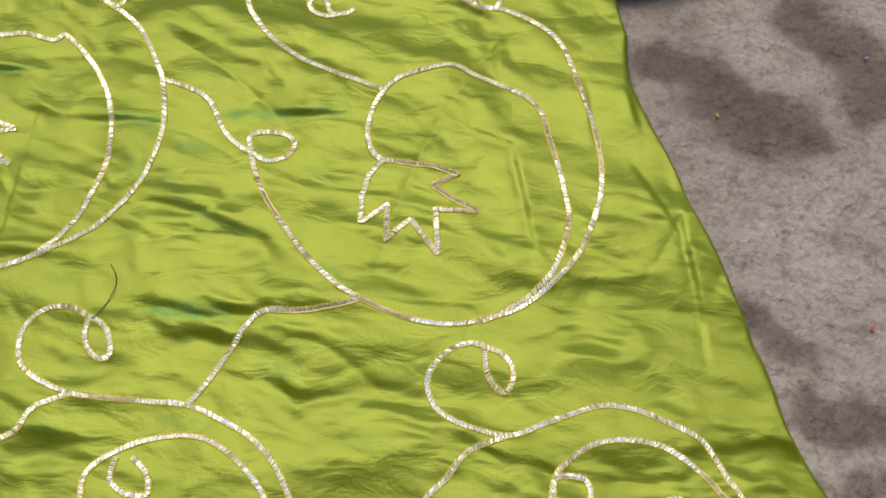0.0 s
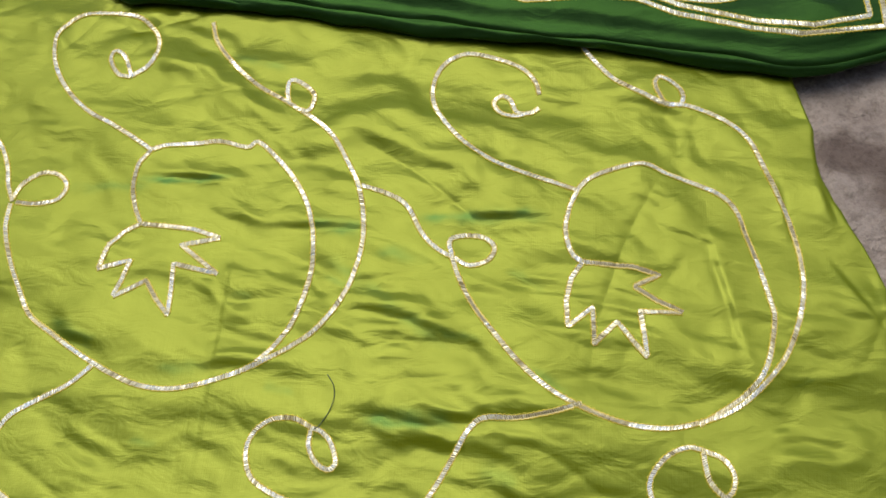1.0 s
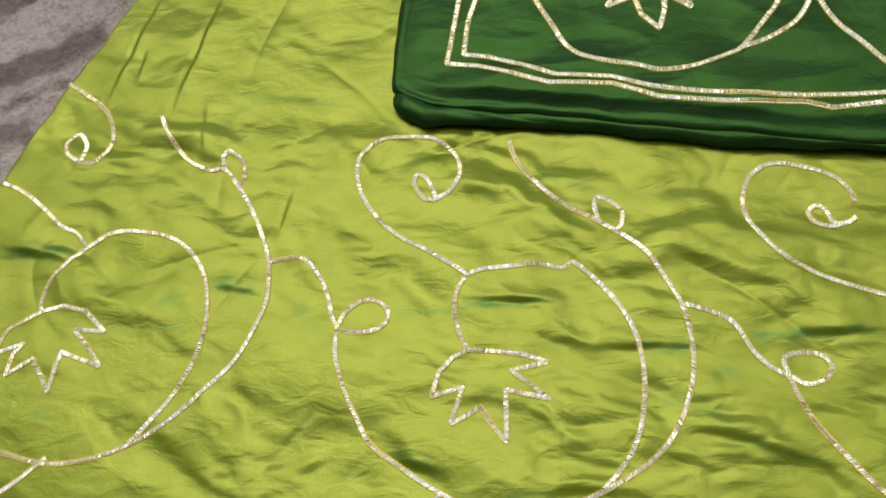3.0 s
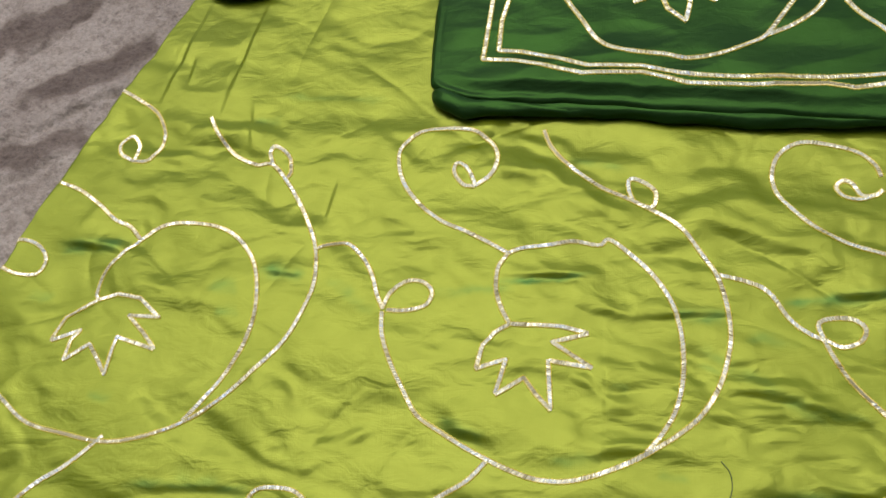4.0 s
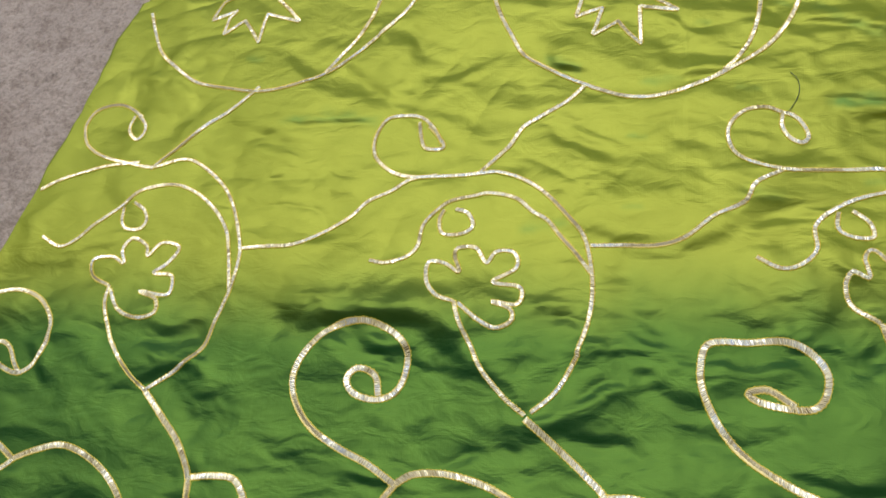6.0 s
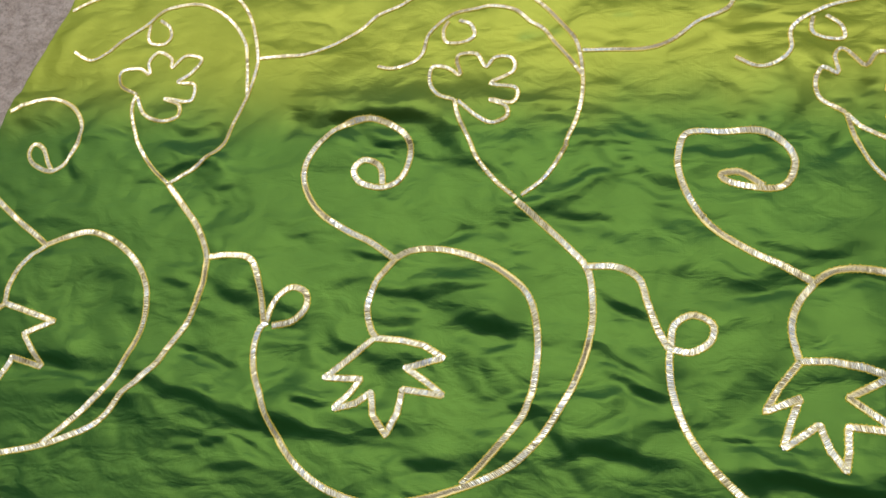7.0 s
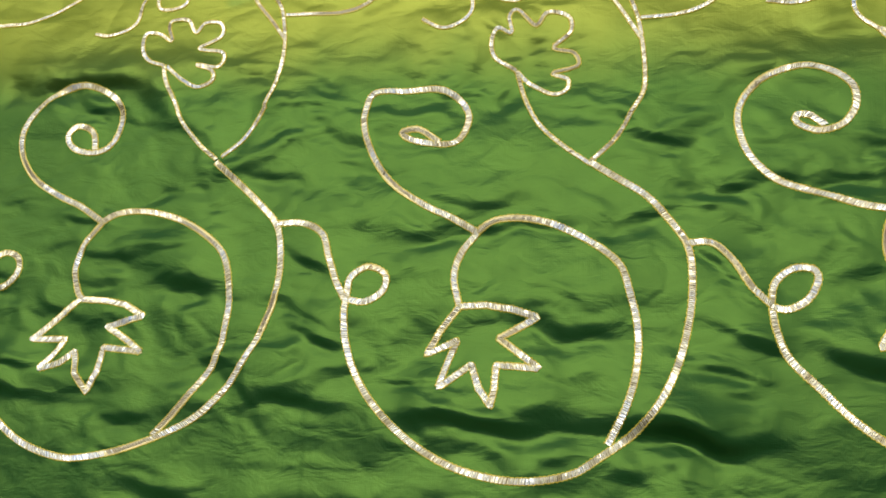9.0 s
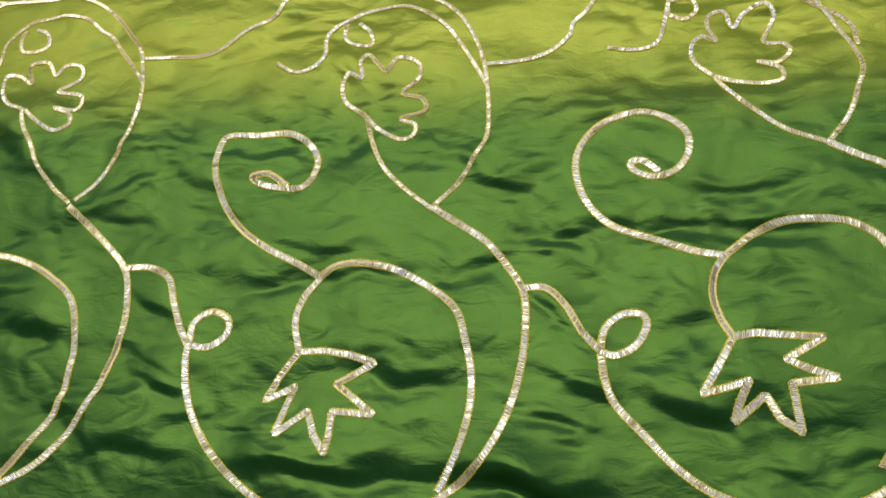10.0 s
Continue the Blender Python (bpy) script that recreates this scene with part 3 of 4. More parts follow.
def slab(name, lo, hi, label, category):
    bm = bmesh.new()
    bmesh.ops.create_cube(bm, size=1)
    for v in bm.verts:
        v.co = Vector([lo[k] if v.co[k] < 0 else hi[k] for k in range(3)])
    bmesh.ops.bevel(bm, geom=bm.edges[:], offset=0.01, segments=2, affect="EDGES")
    me = bpy.data.meshes.new(name)
    bm.to_mesh(me)
    bm.free()
    me.materials.append(PLASTER)
    return tagged(new(name, me), label, category, kind="structure")


# Unseen walls and roof slab, added so that tilted folds reflect something dark.
slab("unseen_wall_south", (-5, -1.75, -0.05), (5, -1.6, 3.2), "plain dark grey plaster wall, unseen, added to darken satin reflections", "wall")
slab("unseen_wall_west", (-5.15, -1.75, -0.05), (-5, 6, 2.6), "plain dark grey plaster side wall, unseen, added to close the place", "wall")
slab("unseen_wall_east", (5, -1.75, -0.05), (5.15, 6, 2.6), "plain dark grey plaster side wall, unseen, added to close the place", "wall")
slab("ceiling", (-5, -1.6, 2.6), (5, -0.4, 2.75), "plain dark grey roof slab, unseen, added to darken satin reflections", "ceiling")

# ---- the skirt ----
skirt = tagged(new("skirt"), "flared satin skirt dyed lime to deep green with silver ribbon embroidery", "skirt")
rows_y = np.concatenate([[-0.17], np.linspace(-0.1695, -0.155, 8), np.arange(-0.1525, 0.95, 0.0016), np.arange(0.955, 1.12, 0.006)])
u = np.linspace(0, 1, 640)
u = np.concatenate([u[:1], np.linspace(u[0], u[3], 14)[1:-1], u[3:-3], np.linspace(u[-4], u[-1], 14)[1:-1], u[-1:]])
left, right = skirt_edges(rows_y)
cx = left[:, None] + (right - left)[:, None] * u[None, :]
cy = np.repeat(rows_y[:, None], len(u), axis=1)
cz = skirt_height(cx, cy)
fabric = mesh_object("fabric", np.stack([cx, cy, cz], axis=-1), grid_faces(*cx.shape), LIME, True, skirt)
fabric.data.attributes.new("fold_shade", "FLOAT", "POINT").data.foreach_set("value", fold_shade(cx, cy).ravel().astype(np.float32))
tagged(fabric, "crumpled shiny satin fading from lime to dark green")

# motif p1
sew(skirt, "curl_ribbon", [(40.9, 57), (39, 57.6), (36.5, 58.4), (34.4, 59.4), (32.5, 61), (31.2, 63), (31, 64.8), (31.7, 66.4), (33.2, 67.2), (35.2, 66.9), (37, 66.2), (38, 65.1), (38.3, 64.1)], skirt_height)
sew(skirt, "leaf_ribbon", [(38.3, 63.1), (37.7, 62.7), (36.8, 62.7), (36.3, 63.7), (35.7, 64), (35.2, 63.5), (35.6, 62.7), (36.6, 62.4), (37.7, 62.7)], skirt_height)
sew(skirt, "vine_ribbon", [(41.2, 67.9), (42, 66.8), (43.4, 65.3), (45.2, 64.2), (46.7, 63.5), (48.4, 63.3), (50.4, 62.4), (51.9, 61.1), (52.8, 59.2), (53.6, 57), (54.3, 54.9), (54.7, 52.8), (54.7, 50.5), (54.2, 48.3), (53.4, 46.3), (52, 44.5), (50.4, 43.1), (48.4, 42.2), (46.2, 41.7), (43.8, 41.9), (41.1, 42.8), (39.2, 43.8), (37.5, 45.2), (36, 46.9), (34.6, 48.7), (33.6, 50.5), (33, 52.1)], skirt_height)
sew(skirt, "leaf_ribbon", [(46.6, 63.5), (46, 64.9), (46.4, 65.6), (47.5, 64.9), (47.9, 64.1), (47.7, 63.4)], skirt_height)
sew(skirt, "pomegranate_ribbon", [(40.9, 57), (41.6, 57.8), (42.8, 58.4), (45.1, 59), (46.8, 58.3), (48.5, 57.6), (50.1, 56.8), (51, 55.7), (51.6, 53.8), (52.2, 51.9), (52.7, 50), (52.9, 48.6), (52.6, 46.8), (52, 45.2), (50.9, 43.9), (49.4, 42.8), (48.1, 42)], skirt_height)
sew(skirt, "neck_ribbon", [(40.9, 57), (40.4, 55.6), (40.2, 54), (40.6, 52.6), (41.3, 52)], skirt_height)
sew(skirt, "crown_ribbon", [(41.3, 52), (43, 51.9), (44.4, 51.8), (46.1, 51.3), (44.5, 50.5), (45.9, 49.6), (47.4, 48.9), (44.8, 48.9), (45.2, 46), (44.3, 47), (43.4, 48.1), (42, 46.6), (41.9, 49), (40.4, 47.7), (40.3, 49.4), (40.6, 50.9), (41.3, 52)], skirt_height, True)
sew(skirt, "tendril_ribbon", [(26.7, 56.8), (28.4, 56.3), (29.8, 55.5), (30.9, 53.7), (32, 52.6), (33.2, 52)], skirt_height)
sew(skirt, "loop_ribbon", [(33, 52.1), (32.8, 53.2), (33.7, 53.6), (35, 53.5), (35.7, 52.8), (35.3, 51.9), (34.1, 51.5), (33.1, 52)], skirt_height)
sew(skirt, "branch_ribbon", [(41.3, 42.9), (39.5, 42.3), (37.5, 41.9), (35.5, 41.8), (34.6, 41.1), (33.9, 39.8), (33.1, 38.2), (32.3, 36.8), (31.6, 35.8)], skirt_height)
# motif p2
sew(skirt, "curl_ribbon", [(12.1, 59), (10.8, 59.8), (8.9, 60.9), (7, 61.9), (5.3, 63.4), (4, 65.3), (3.5, 67.2), (3.8, 68.7), (5.2, 69.8), (7.3, 70.1), (9.2, 69.8), (10.7, 68.6), (11.2, 67.2), (10.8, 65.8), (9.5, 64.8)], skirt_height)
sew(skirt, "leaf_ribbon", [(9.5, 64.8), (8.6, 65), (7.9, 66), (8.1, 66.8), (8.9, 66.3), (9.6, 64.8)], skirt_height)
sew(skirt, "vine_ribbon", [(14.7, 69.6), (15.3, 67.9), (16.7, 66.1), (18.3, 64.6), (20.1, 63.5), (21.3, 62.8), (23.1, 61.7), (24.6, 60.3), (25.7, 58.5), (26.5, 56.9), (27, 54.8), (27.1, 52.7), (26.8, 50.9), (26.1, 48.9), (24.9, 47), (23.2, 45.6), (21, 44.3), (18.6, 43.3), (16.2, 42.7), (14.1, 42.8), (12.3, 43.4), (10.8, 44.1), (9.3, 44.9), (7.7, 45.9), (6, 47.1), (4.9, 49), (3.9, 51), (3.2, 53), (3, 54.8)], skirt_height)
sew(skirt, "leaf_ribbon", [(21.2, 62.8), (20.9, 63.9), (21, 64.8), (21.8, 64.6), (22.7, 63.8), (22.7, 62.8), (22.4, 62.4), (21.9, 62.5)], skirt_height)
sew(skirt, "pomegranate_ribbon", [(12.1, 59), (13.2, 59.4), (15.1, 59.6), (16.8, 59.8), (18.6, 59.5), (19.3, 59.9), (20.5, 59), (22, 57.4), (23.2, 55.5), (23.8, 53.6), (24, 51.5), (23.8, 49.3), (23.2, 47.3), (22.2, 45.7), (21.2, 44.5)], skirt_height)
sew(skirt, "neck_ribbon", [(12.1, 59), (11.4, 57.8), (11.3, 56.2), (11.7, 54.8), (12.3, 53.6)], skirt_height)
sew(skirt, "crown_ribbon", [(12.3, 53.6), (14, 53.5), (15.9, 53.3), (17.7, 52.8), (15.2, 52.2), (16.6, 51.2), (17.9, 50.3), (15, 50.8), (15.1, 47.4), (14.2, 48.4), (13.3, 49.7), (11.4, 48.5), (12.1, 51), (10, 50.3), (10.4, 52), (11.2, 53), (12.3, 53.6)], skirt_height, True)
sew(skirt, "tendril_ribbon", [(-2.6, 60), (-1.3, 60.4), (-0, 60.4), (1.3, 59.1), (2.1, 57.6), (2.6, 56), (3.1, 54.9)], skirt_height)
sew(skirt, "loop_ribbon", [(3, 55.1), (3.6, 56.3), (4.7, 57.1), (5.9, 57), (6.6, 56.2), (6.2, 55.2), (4.8, 54.8), (3.3, 54.9)], skirt_height)
sew(skirt, "branch_ribbon", [(10.9, 44), (9.6, 42.6), (7.7, 41.5), (6.3, 40.5), (5.3, 38.9), (4, 37.6), (3.1, 36.7)], skirt_height)
# motif p3
sew(skirt, "vine_ribbon", [(-12.9, 72.6), (-11.8, 70.6), (-10.2, 68.7), (-8.3, 67.7), (-6.9, 67.6), (-5.3, 65.7), (-3.9, 63.4), (-2.8, 61), (-2.4, 59.1), (-2.4, 56.9), (-3.1, 54.7), (-4.2, 52.6), (-6.2, 50.3), (-8.5, 48.1), (-11, 46.6), (-13.5, 45.6), (-16.6, 45.2), (-20, 45.8), (-23.1, 46.6), (-25.4, 48.3), (-27.2, 50), (-28.3, 52.2), (-29.3, 54.6)], skirt_height)
sew(skirt, "leaf_ribbon", [(-6.9, 67.6), (-7.2, 68.7), (-6.7, 69.2), (-5.6, 68.3), (-5.3, 67), (-5.6, 66.3)], skirt_height)
sew(skirt, "pomegranate_ribbon", [(-17.1, 61.4), (-15.2, 62.5), (-13, 62.6), (-10.7, 62.2), (-8.8, 61.1), (-7.4, 59.2), (-6.8, 57.1), (-6.7, 54.6), (-7.3, 52.2), (-8.4, 49.9), (-9.7, 48.1), (-11, 46.7)], skirt_height)
sew(skirt, "neck_ribbon", [(-17.1, 61.4), (-18.5, 59.9), (-19.5, 58.5), (-19.8, 57), (-19.6, 56.3)], skirt_height)
sew(skirt, "curl_ribbon", [(-25.3, 67), (-23.2, 66.1), (-21.1, 64.6), (-19.5, 63.2), (-18.2, 62.6), (-17.1, 61.4)], skirt_height)
sew(skirt, "curl_ribbon", [(-21.9, 76.1), (-19.7, 74.8), (-17.8, 73.3), (-16.8, 71.3), (-17.1, 69.6), (-17.9, 68.6), (-19.3, 68.7)], skirt_height)
sew(skirt, "leaf_ribbon", [(-19.3, 68.7), (-20.4, 69.5), (-20.6, 70.6), (-19.8, 71.3), (-18.9, 70.1), (-19, 68.7)], skirt_height)
sew(skirt, "loop_ribbon", [(-28.7, 59.4), (-27.2, 58.8), (-25.4, 58.7), (-24.9, 59.9), (-25.8, 61.2), (-27.3, 61.8), (-28.6, 61.6)], skirt_height)
sew(skirt, "crown_ribbon", [(-19.6, 56.3), (-17.9, 56.7), (-16, 56.3), (-14.2, 54.7), (-16.7, 54.9), (-15.3, 53.5), (-14.2, 52.2), (-17.3, 53.2), (-17.7, 50.2), (-18.5, 51.4), (-19.4, 52.6), (-21.3, 51.4), (-21, 53), (-20.3, 53.8), (-22.6, 53), (-21.9, 54.9), (-19.6, 56.3)], skirt_height, True)
sew(skirt, "branch_ribbon", [(-16.7, 45.6), (-18.9, 43.7), (-21.2, 42.3), (-22.9, 40.8), (-24.4, 39.4), (-25.7, 38.2)], skirt_height)
# motif f0
sew(skirt, "leaf_ribbon", [(48.3, 40.5), (48.4, 39.5), (48.7, 38.6), (49.5, 37.9), (50, 38.4), (50, 39.3), (49.4, 40.1), (48.3, 40.5)], skirt_height, half=0.0018)
sew(skirt, "curl_ribbon", [(48.3, 40.5), (47.4, 40.6), (46.2, 40), (45.3, 38.8), (45.3, 37.7), (45.9, 36.7), (47.1, 36), (48.7, 35.6), (49.9, 35.5), (50.8, 35.8), (52, 36.4), (53.6, 37.1), (55.1, 37.6), (56.7, 37.5), (58.2, 37), (60.2, 36.1), (61.1, 35.1), (61.8, 33.9), (62.4, 33.1), (65.2, 28.1), (64.9, 25.7), (64.1, 23.6), (62.7, 21.7)], skirt_height, half=0.0018)
sew(skirt, "link_ribbon", [(50, 35.5), (48.1, 34.7), (47.4, 34.1), (46.7, 33), (45.7, 31.9), (45.4, 30.9), (43.9, 29.6), (41.9, 28.9), (39.4, 28.7)], skirt_height, half=0.0018)
sew(skirt, "arch_ribbon", [(48.2, 29.8), (50, 29.5), (51.6, 29.9), (52.2, 31.5), (52.6, 33.5), (53.2, 34.3), (54.5, 35.3), (56.4, 35.7), (58.2, 35.5), (59.6, 34.8), (61, 33.7), (61.6, 33), (64.6, 31), (65.2, 29)], skirt_height, half=0.0018)
sew(skirt, "loop_ribbon", [(52.6, 33.5), (53.4, 33.6), (54.3, 33.4), (54.5, 32.4), (53.7, 31.7), (52.6, 32.1), (52.5, 32.9)], skirt_height, half=0.0018)
sew(skirt, "flower_ribbon", [(55.6, 27.1), (54.3, 28.2), (54.1, 29.5), (54.8, 30.3), (55.8, 29.9), (55.2, 31.1), (55.4, 32), (56.4, 32.3), (57, 31.1), (57.7, 32.1), (59.1, 32.8), (59.8, 31.8), (59, 29.8), (60.3, 29.5), (60.7, 28.8), (59.8, 28), (58.5, 28.1), (60, 27.5), (60.1, 26.6), (58.8, 26.3), (56.9, 26.6), (55.6, 27.1)], skirt_height, half=0.0018)
sew(skirt, "stalk_ribbon", [(55.6, 27.1), (56.9, 25.4), (58.5, 24), (60.4, 22.6), (62.7, 21.7)], skirt_height, half=0.0018)
# motif f1
sew(skirt, "curl_ribbon", [(25.2, 40.7), (24, 41.2), (22.6, 41), (21.6, 40.1), (21.4, 38.9), (21.9, 37.6), (23.3, 36.7), (25.2, 36.1), (27.3, 36), (29.6, 36), (31.7, 36), (33.4, 35.5), (35.6, 34.5), (37.2, 33.1), (38.4, 31.1), (39.2, 28.9), (39.6, 26.5), (39.8, 24.2), (39.7, 22.7), (38.9, 21.1), (37.8, 19.2), (36.1, 17.5)], skirt_height, half=0.0018)
sew(skirt, "leaf_ribbon", [(25.2, 40.7), (25.1, 39.7), (25.6, 38.7), (26.4, 38.3), (26.8, 38.8), (26.4, 39.9), (25.8, 40.5), (25.2, 40.7)], skirt_height, half=0.0018)
sew(skirt, "link_ribbon", [(11.7, 30.6), (14.2, 30.6), (16.5, 30.6), (18.4, 31.2), (20.3, 32.7), (22.4, 33.7), (23.2, 35.1), (25.1, 36.1)], skirt_height, half=0.0018)
sew(skirt, "arch_ribbon", [(23, 29.6), (24.5, 28.7), (25.8, 28.9), (26.9, 30), (26.9, 31.7), (27.9, 32.8), (29.7, 33.8), (32.1, 34.3), (34.1, 33.8), (36.2, 32.2), (37.8, 29.9), (39.5, 27)], skirt_height, half=0.0018)
sew(skirt, "loop_ribbon", [(28.4, 32.8), (28.3, 31.6), (29.2, 30.9), (30.5, 30.9), (30.3, 32), (29.3, 32.9)], skirt_height, half=0.0018)
sew(skirt, "flower_ribbon", [(30.5, 24.9), (28.8, 26.1), (28.5, 27.5), (29, 28.4), (30, 28), (29.8, 29.3), (30.4, 29.9), (31.8, 28.5), (32.7, 29.5), (34.2, 29.1), (34.4, 27.9), (33.2, 26.7), (34.7, 26.2), (35, 25.1), (33.2, 24.6), (34.3, 24.1), (34.2, 23.2), (33.2, 22.9), (31.6, 23.8), (30.6, 24.8)], skirt_height, half=0.0018)
sew(skirt, "stalk_ribbon", [(30.5, 24.9), (31.2, 22.7), (32.3, 20.6), (34.1, 18.8), (36.1, 17.3)], skirt_height, half=0.0018)
# motif f2
sew(skirt, "link_ribbon", [(-15.9, 30.8), (-13.6, 30.9), (-11.3, 31), (-9.2, 32), (-6.9, 33.4), (-5.7, 34.6), (-3.8, 35.5), (-2.4, 36.4), (-0.2, 36.7)], skirt_height, half=0.0018)
sew(skirt, "curl_ribbon", [(-0.1, 39.4), (-1, 40.9), (-2.3, 41.9), (-4.6, 42), (-5.5, 40.9), (-5.8, 39.6), (-5.4, 38.3), (-4, 37.1), (-2.2, 36.6), (0.5, 36.6), (3.3, 36.7), (4.8, 36.7), (6.9, 35.8), (8.6, 34.5), (10.3, 32.6), (11.2, 31.4), (11.7, 29.7), (12, 27.3), (11.8, 25), (11.1, 22.7), (11, 22.2), (9.7, 19.9), (8, 18.3)], skirt_height, half=0.0018)
sew(skirt, "leaf_ribbon", [(-2.1, 41.4), (-1.9, 40.2), (-1.4, 39.1), (0, 39.1), (-0.5, 40.1), (-1.3, 41)], skirt_height, half=0.0018)
sew(skirt, "arch_ribbon", [(-4.9, 29.6), (-3.6, 29.4), (-2.1, 29.8), (-1.2, 30.7), (-0.9, 32.4), (-0.1, 33.5), (1.1, 34.4), (2.8, 34.8), (4, 35), (6.1, 34.5), (7.4, 33.4), (8.5, 32.7), (9.5, 31.4), (10.6, 30.1), (11.8, 28.5)], skirt_height, half=0.0018)
sew(skirt, "loop_ribbon", [(0.6, 33.7), (0.3, 32.8), (0.7, 31.7), (2.1, 31.7), (2.9, 32.3), (2.5, 33.3), (1.5, 33.7)], skirt_height, half=0.0018)
sew(skirt, "flower_ribbon", [(2.1, 26.2), (0.7, 26.7), (-0.2, 27.9), (-0.2, 29.4), (1.1, 29.3), (2.2, 28.6), (1.8, 29.8), (2, 30.5), (3.3, 30.5), (4.2, 29.3), (4.9, 30.2), (6.2, 30.1), (6.4, 28.9), (4.8, 27.8), (6.7, 27.5), (7, 26.6), (6.5, 26), (4.9, 26.2), (6.2, 25.7), (6.3, 24.8), (5.2, 24.3), (3.9, 24.9), (2.4, 26.1)], skirt_height, half=0.0018)
sew(skirt, "stalk_ribbon", [(2.1, 26.2), (2.6, 24.7), (3.6, 22.9), (4.5, 21.2), (6.2, 19.3), (7.7, 18.1)], skirt_height, half=0.0018)
# motif f3
sew(skirt, "curl_ribbon", [(-27.7, 43.4), (-29.4, 44.6), (-30.8, 44.9), (-32.6, 44.4), (-33.3, 43.1), (-33.1, 41.8), (-32.4, 40.7), (-30.5, 39.6), (-27.6, 38.8), (-25.5, 38.4), (-22.8, 39), (-21.1, 38.5), (-18.8, 36.7), (-17.5, 35), (-16.5, 32.8), (-15.9, 30.8), (-15.9, 29.4), (-16.3, 27.2), (-17.1, 24.9), (-17.7, 22.7), (-19.2, 21.2), (-22, 19.2)], skirt_height, half=0.0018)
sew(skirt, "leaf_ribbon", [(-28.6, 43.7), (-28.8, 42.4), (-28.3, 41.6), (-27.7, 41.2), (-27.2, 41.8), (-27.3, 42.7), (-28.4, 43.9)], skirt_height, half=0.0018)
sew(skirt, "link_ribbon", [(-36.2, 36.6), (-33.3, 37.8), (-29.9, 38.7), (-26.8, 38.9)], skirt_height, half=0.0018)
sew(skirt, "arch_ribbon", [(-34.7, 32.2), (-32.7, 31.2), (-31.1, 31.9), (-29.7, 33.3), (-27.5, 34.9), (-26, 36.2), (-23.3, 36.7), (-21.1, 36), (-19.1, 34.5), (-17.6, 32.6), (-17, 30.8), (-16.6, 29), (-16.3, 27.2)], skirt_height, half=0.0018)
sew(skirt, "loop_ribbon", [(-27.4, 34.7), (-27.4, 33.5), (-26.9, 32.8), (-25.6, 32.7), (-25, 33.4), (-25.4, 34.4), (-26.5, 35.1)], skirt_height, half=0.0018)
sew(skirt, "flower_ribbon", [(-27.1, 27.7), (-28.9, 28.6), (-29.2, 30), (-27.5, 30.3), (-26.3, 29.7), (-26.7, 30.9), (-25.9, 31.9), (-24.5, 31.2), (-24.2, 30.3), (-23.1, 31.4), (-21.5, 31), (-22.2, 29.7), (-23.3, 28.8), (-21.7, 28.6), (-21.5, 27.2), (-22.3, 26.9), (-24.2, 27.2), (-22.7, 26.6), (-22.5, 25.4), (-24, 25), (-25.8, 25.7), (-26.9, 27.4)], skirt_height, half=0.0018)
sew(skirt, "stalk_ribbon", [(-27.1, 27.7), (-27.1, 25.9), (-26.2, 23.7), (-25.2, 22.2), (-23.5, 20.4), (-22, 19.2)], skirt_height, half=0.0018)
# motif qz
sew(skirt, "vine_ribbon", [(-22, 19.2), (-19.8, 17), (-18.1, 15.1), (-16.9, 12.8), (-16.8, 10.2), (-17.4, 7.5), (-18.6, 5.2), (-19.3, 3.7), (-21.6, 1.6), (-23.4, -0.8), (-26, -2.2), (-28.3, -3.1), (-31.2, -3.8), (-33.1, -4.2)], skirt_height, half=0.0022)
sew(skirt, "curl_ribbon", [(-41.3, 19.9), (-39.4, 18.2), (-36.4, 16.1), (-33.6, 14.4), (-32.3, 13.5)], skirt_height, half=0.0022)
sew(skirt, "curl_ribbon", [(-39.9, 26.2), (-38, 27), (-35.7, 27.4), (-33.5, 26.7), (-32, 25.2), (-31.6, 23.3), (-32.3, 21.4), (-33.7, 20.3), (-35.7, 20.9), (-36.6, 21.9), (-36.3, 22.9), (-35.2, 22.5), (-34.3, 21.1), (-33.7, 20.3)], skirt_height, half=0.0022)
sew(skirt, "pomegranate_ribbon", [(-32.3, 13.5), (-30.2, 14.3), (-27.9, 14.7), (-25.3, 13.8), (-23, 12.1), (-21.6, 10), (-21.3, 7.3), (-21.9, 4.6), (-23.2, 1.9), (-25.5, -0.7), (-27.9, -2.9)], skirt_height, half=0.0022)
sew(skirt, "neck_ribbon", [(-32.3, 13.5), (-33.9, 11.7), (-34.6, 9.9), (-34.6, 8.2)], skirt_height, half=0.0022)
sew(skirt, "crown_ribbon", [(-34.6, 8.2), (-32.1, 7.6), (-29.3, 6.9), (-31.9, 5.7), (-30.8, 4.5), (-29.7, 3.2), (-32.6, 3.8), (-33.3, 2), (-34, 0.4), (-34.6, 1.9), (-35.4, 3.5), (-37.7, 2.9), (-36.9, 4.8), (-39.2, 3.9), (-37.2, 6.4), (-34.6, 8.2)], skirt_height, True, half=0.0022)
# motif qa
sew(skirt, "curl_ribbon", [(-1.1, 13.1), (-3.3, 14.4), (-5.6, 15.4), (-7.9, 16.8), (-9.4, 18.8), (-9.7, 20.8), (-8.5, 23.1), (-6.7, 24.5), (-4.5, 24.8), (-2.4, 24), (-1.2, 22.7), (-1.2, 20.9), (-1.9, 19.5), (-3.3, 19), (-4.9, 19.4), (-5.5, 20.4), (-4.7, 21.2), (-3.4, 20.7), (-3, 19.2)], skirt_height, half=0.0022)
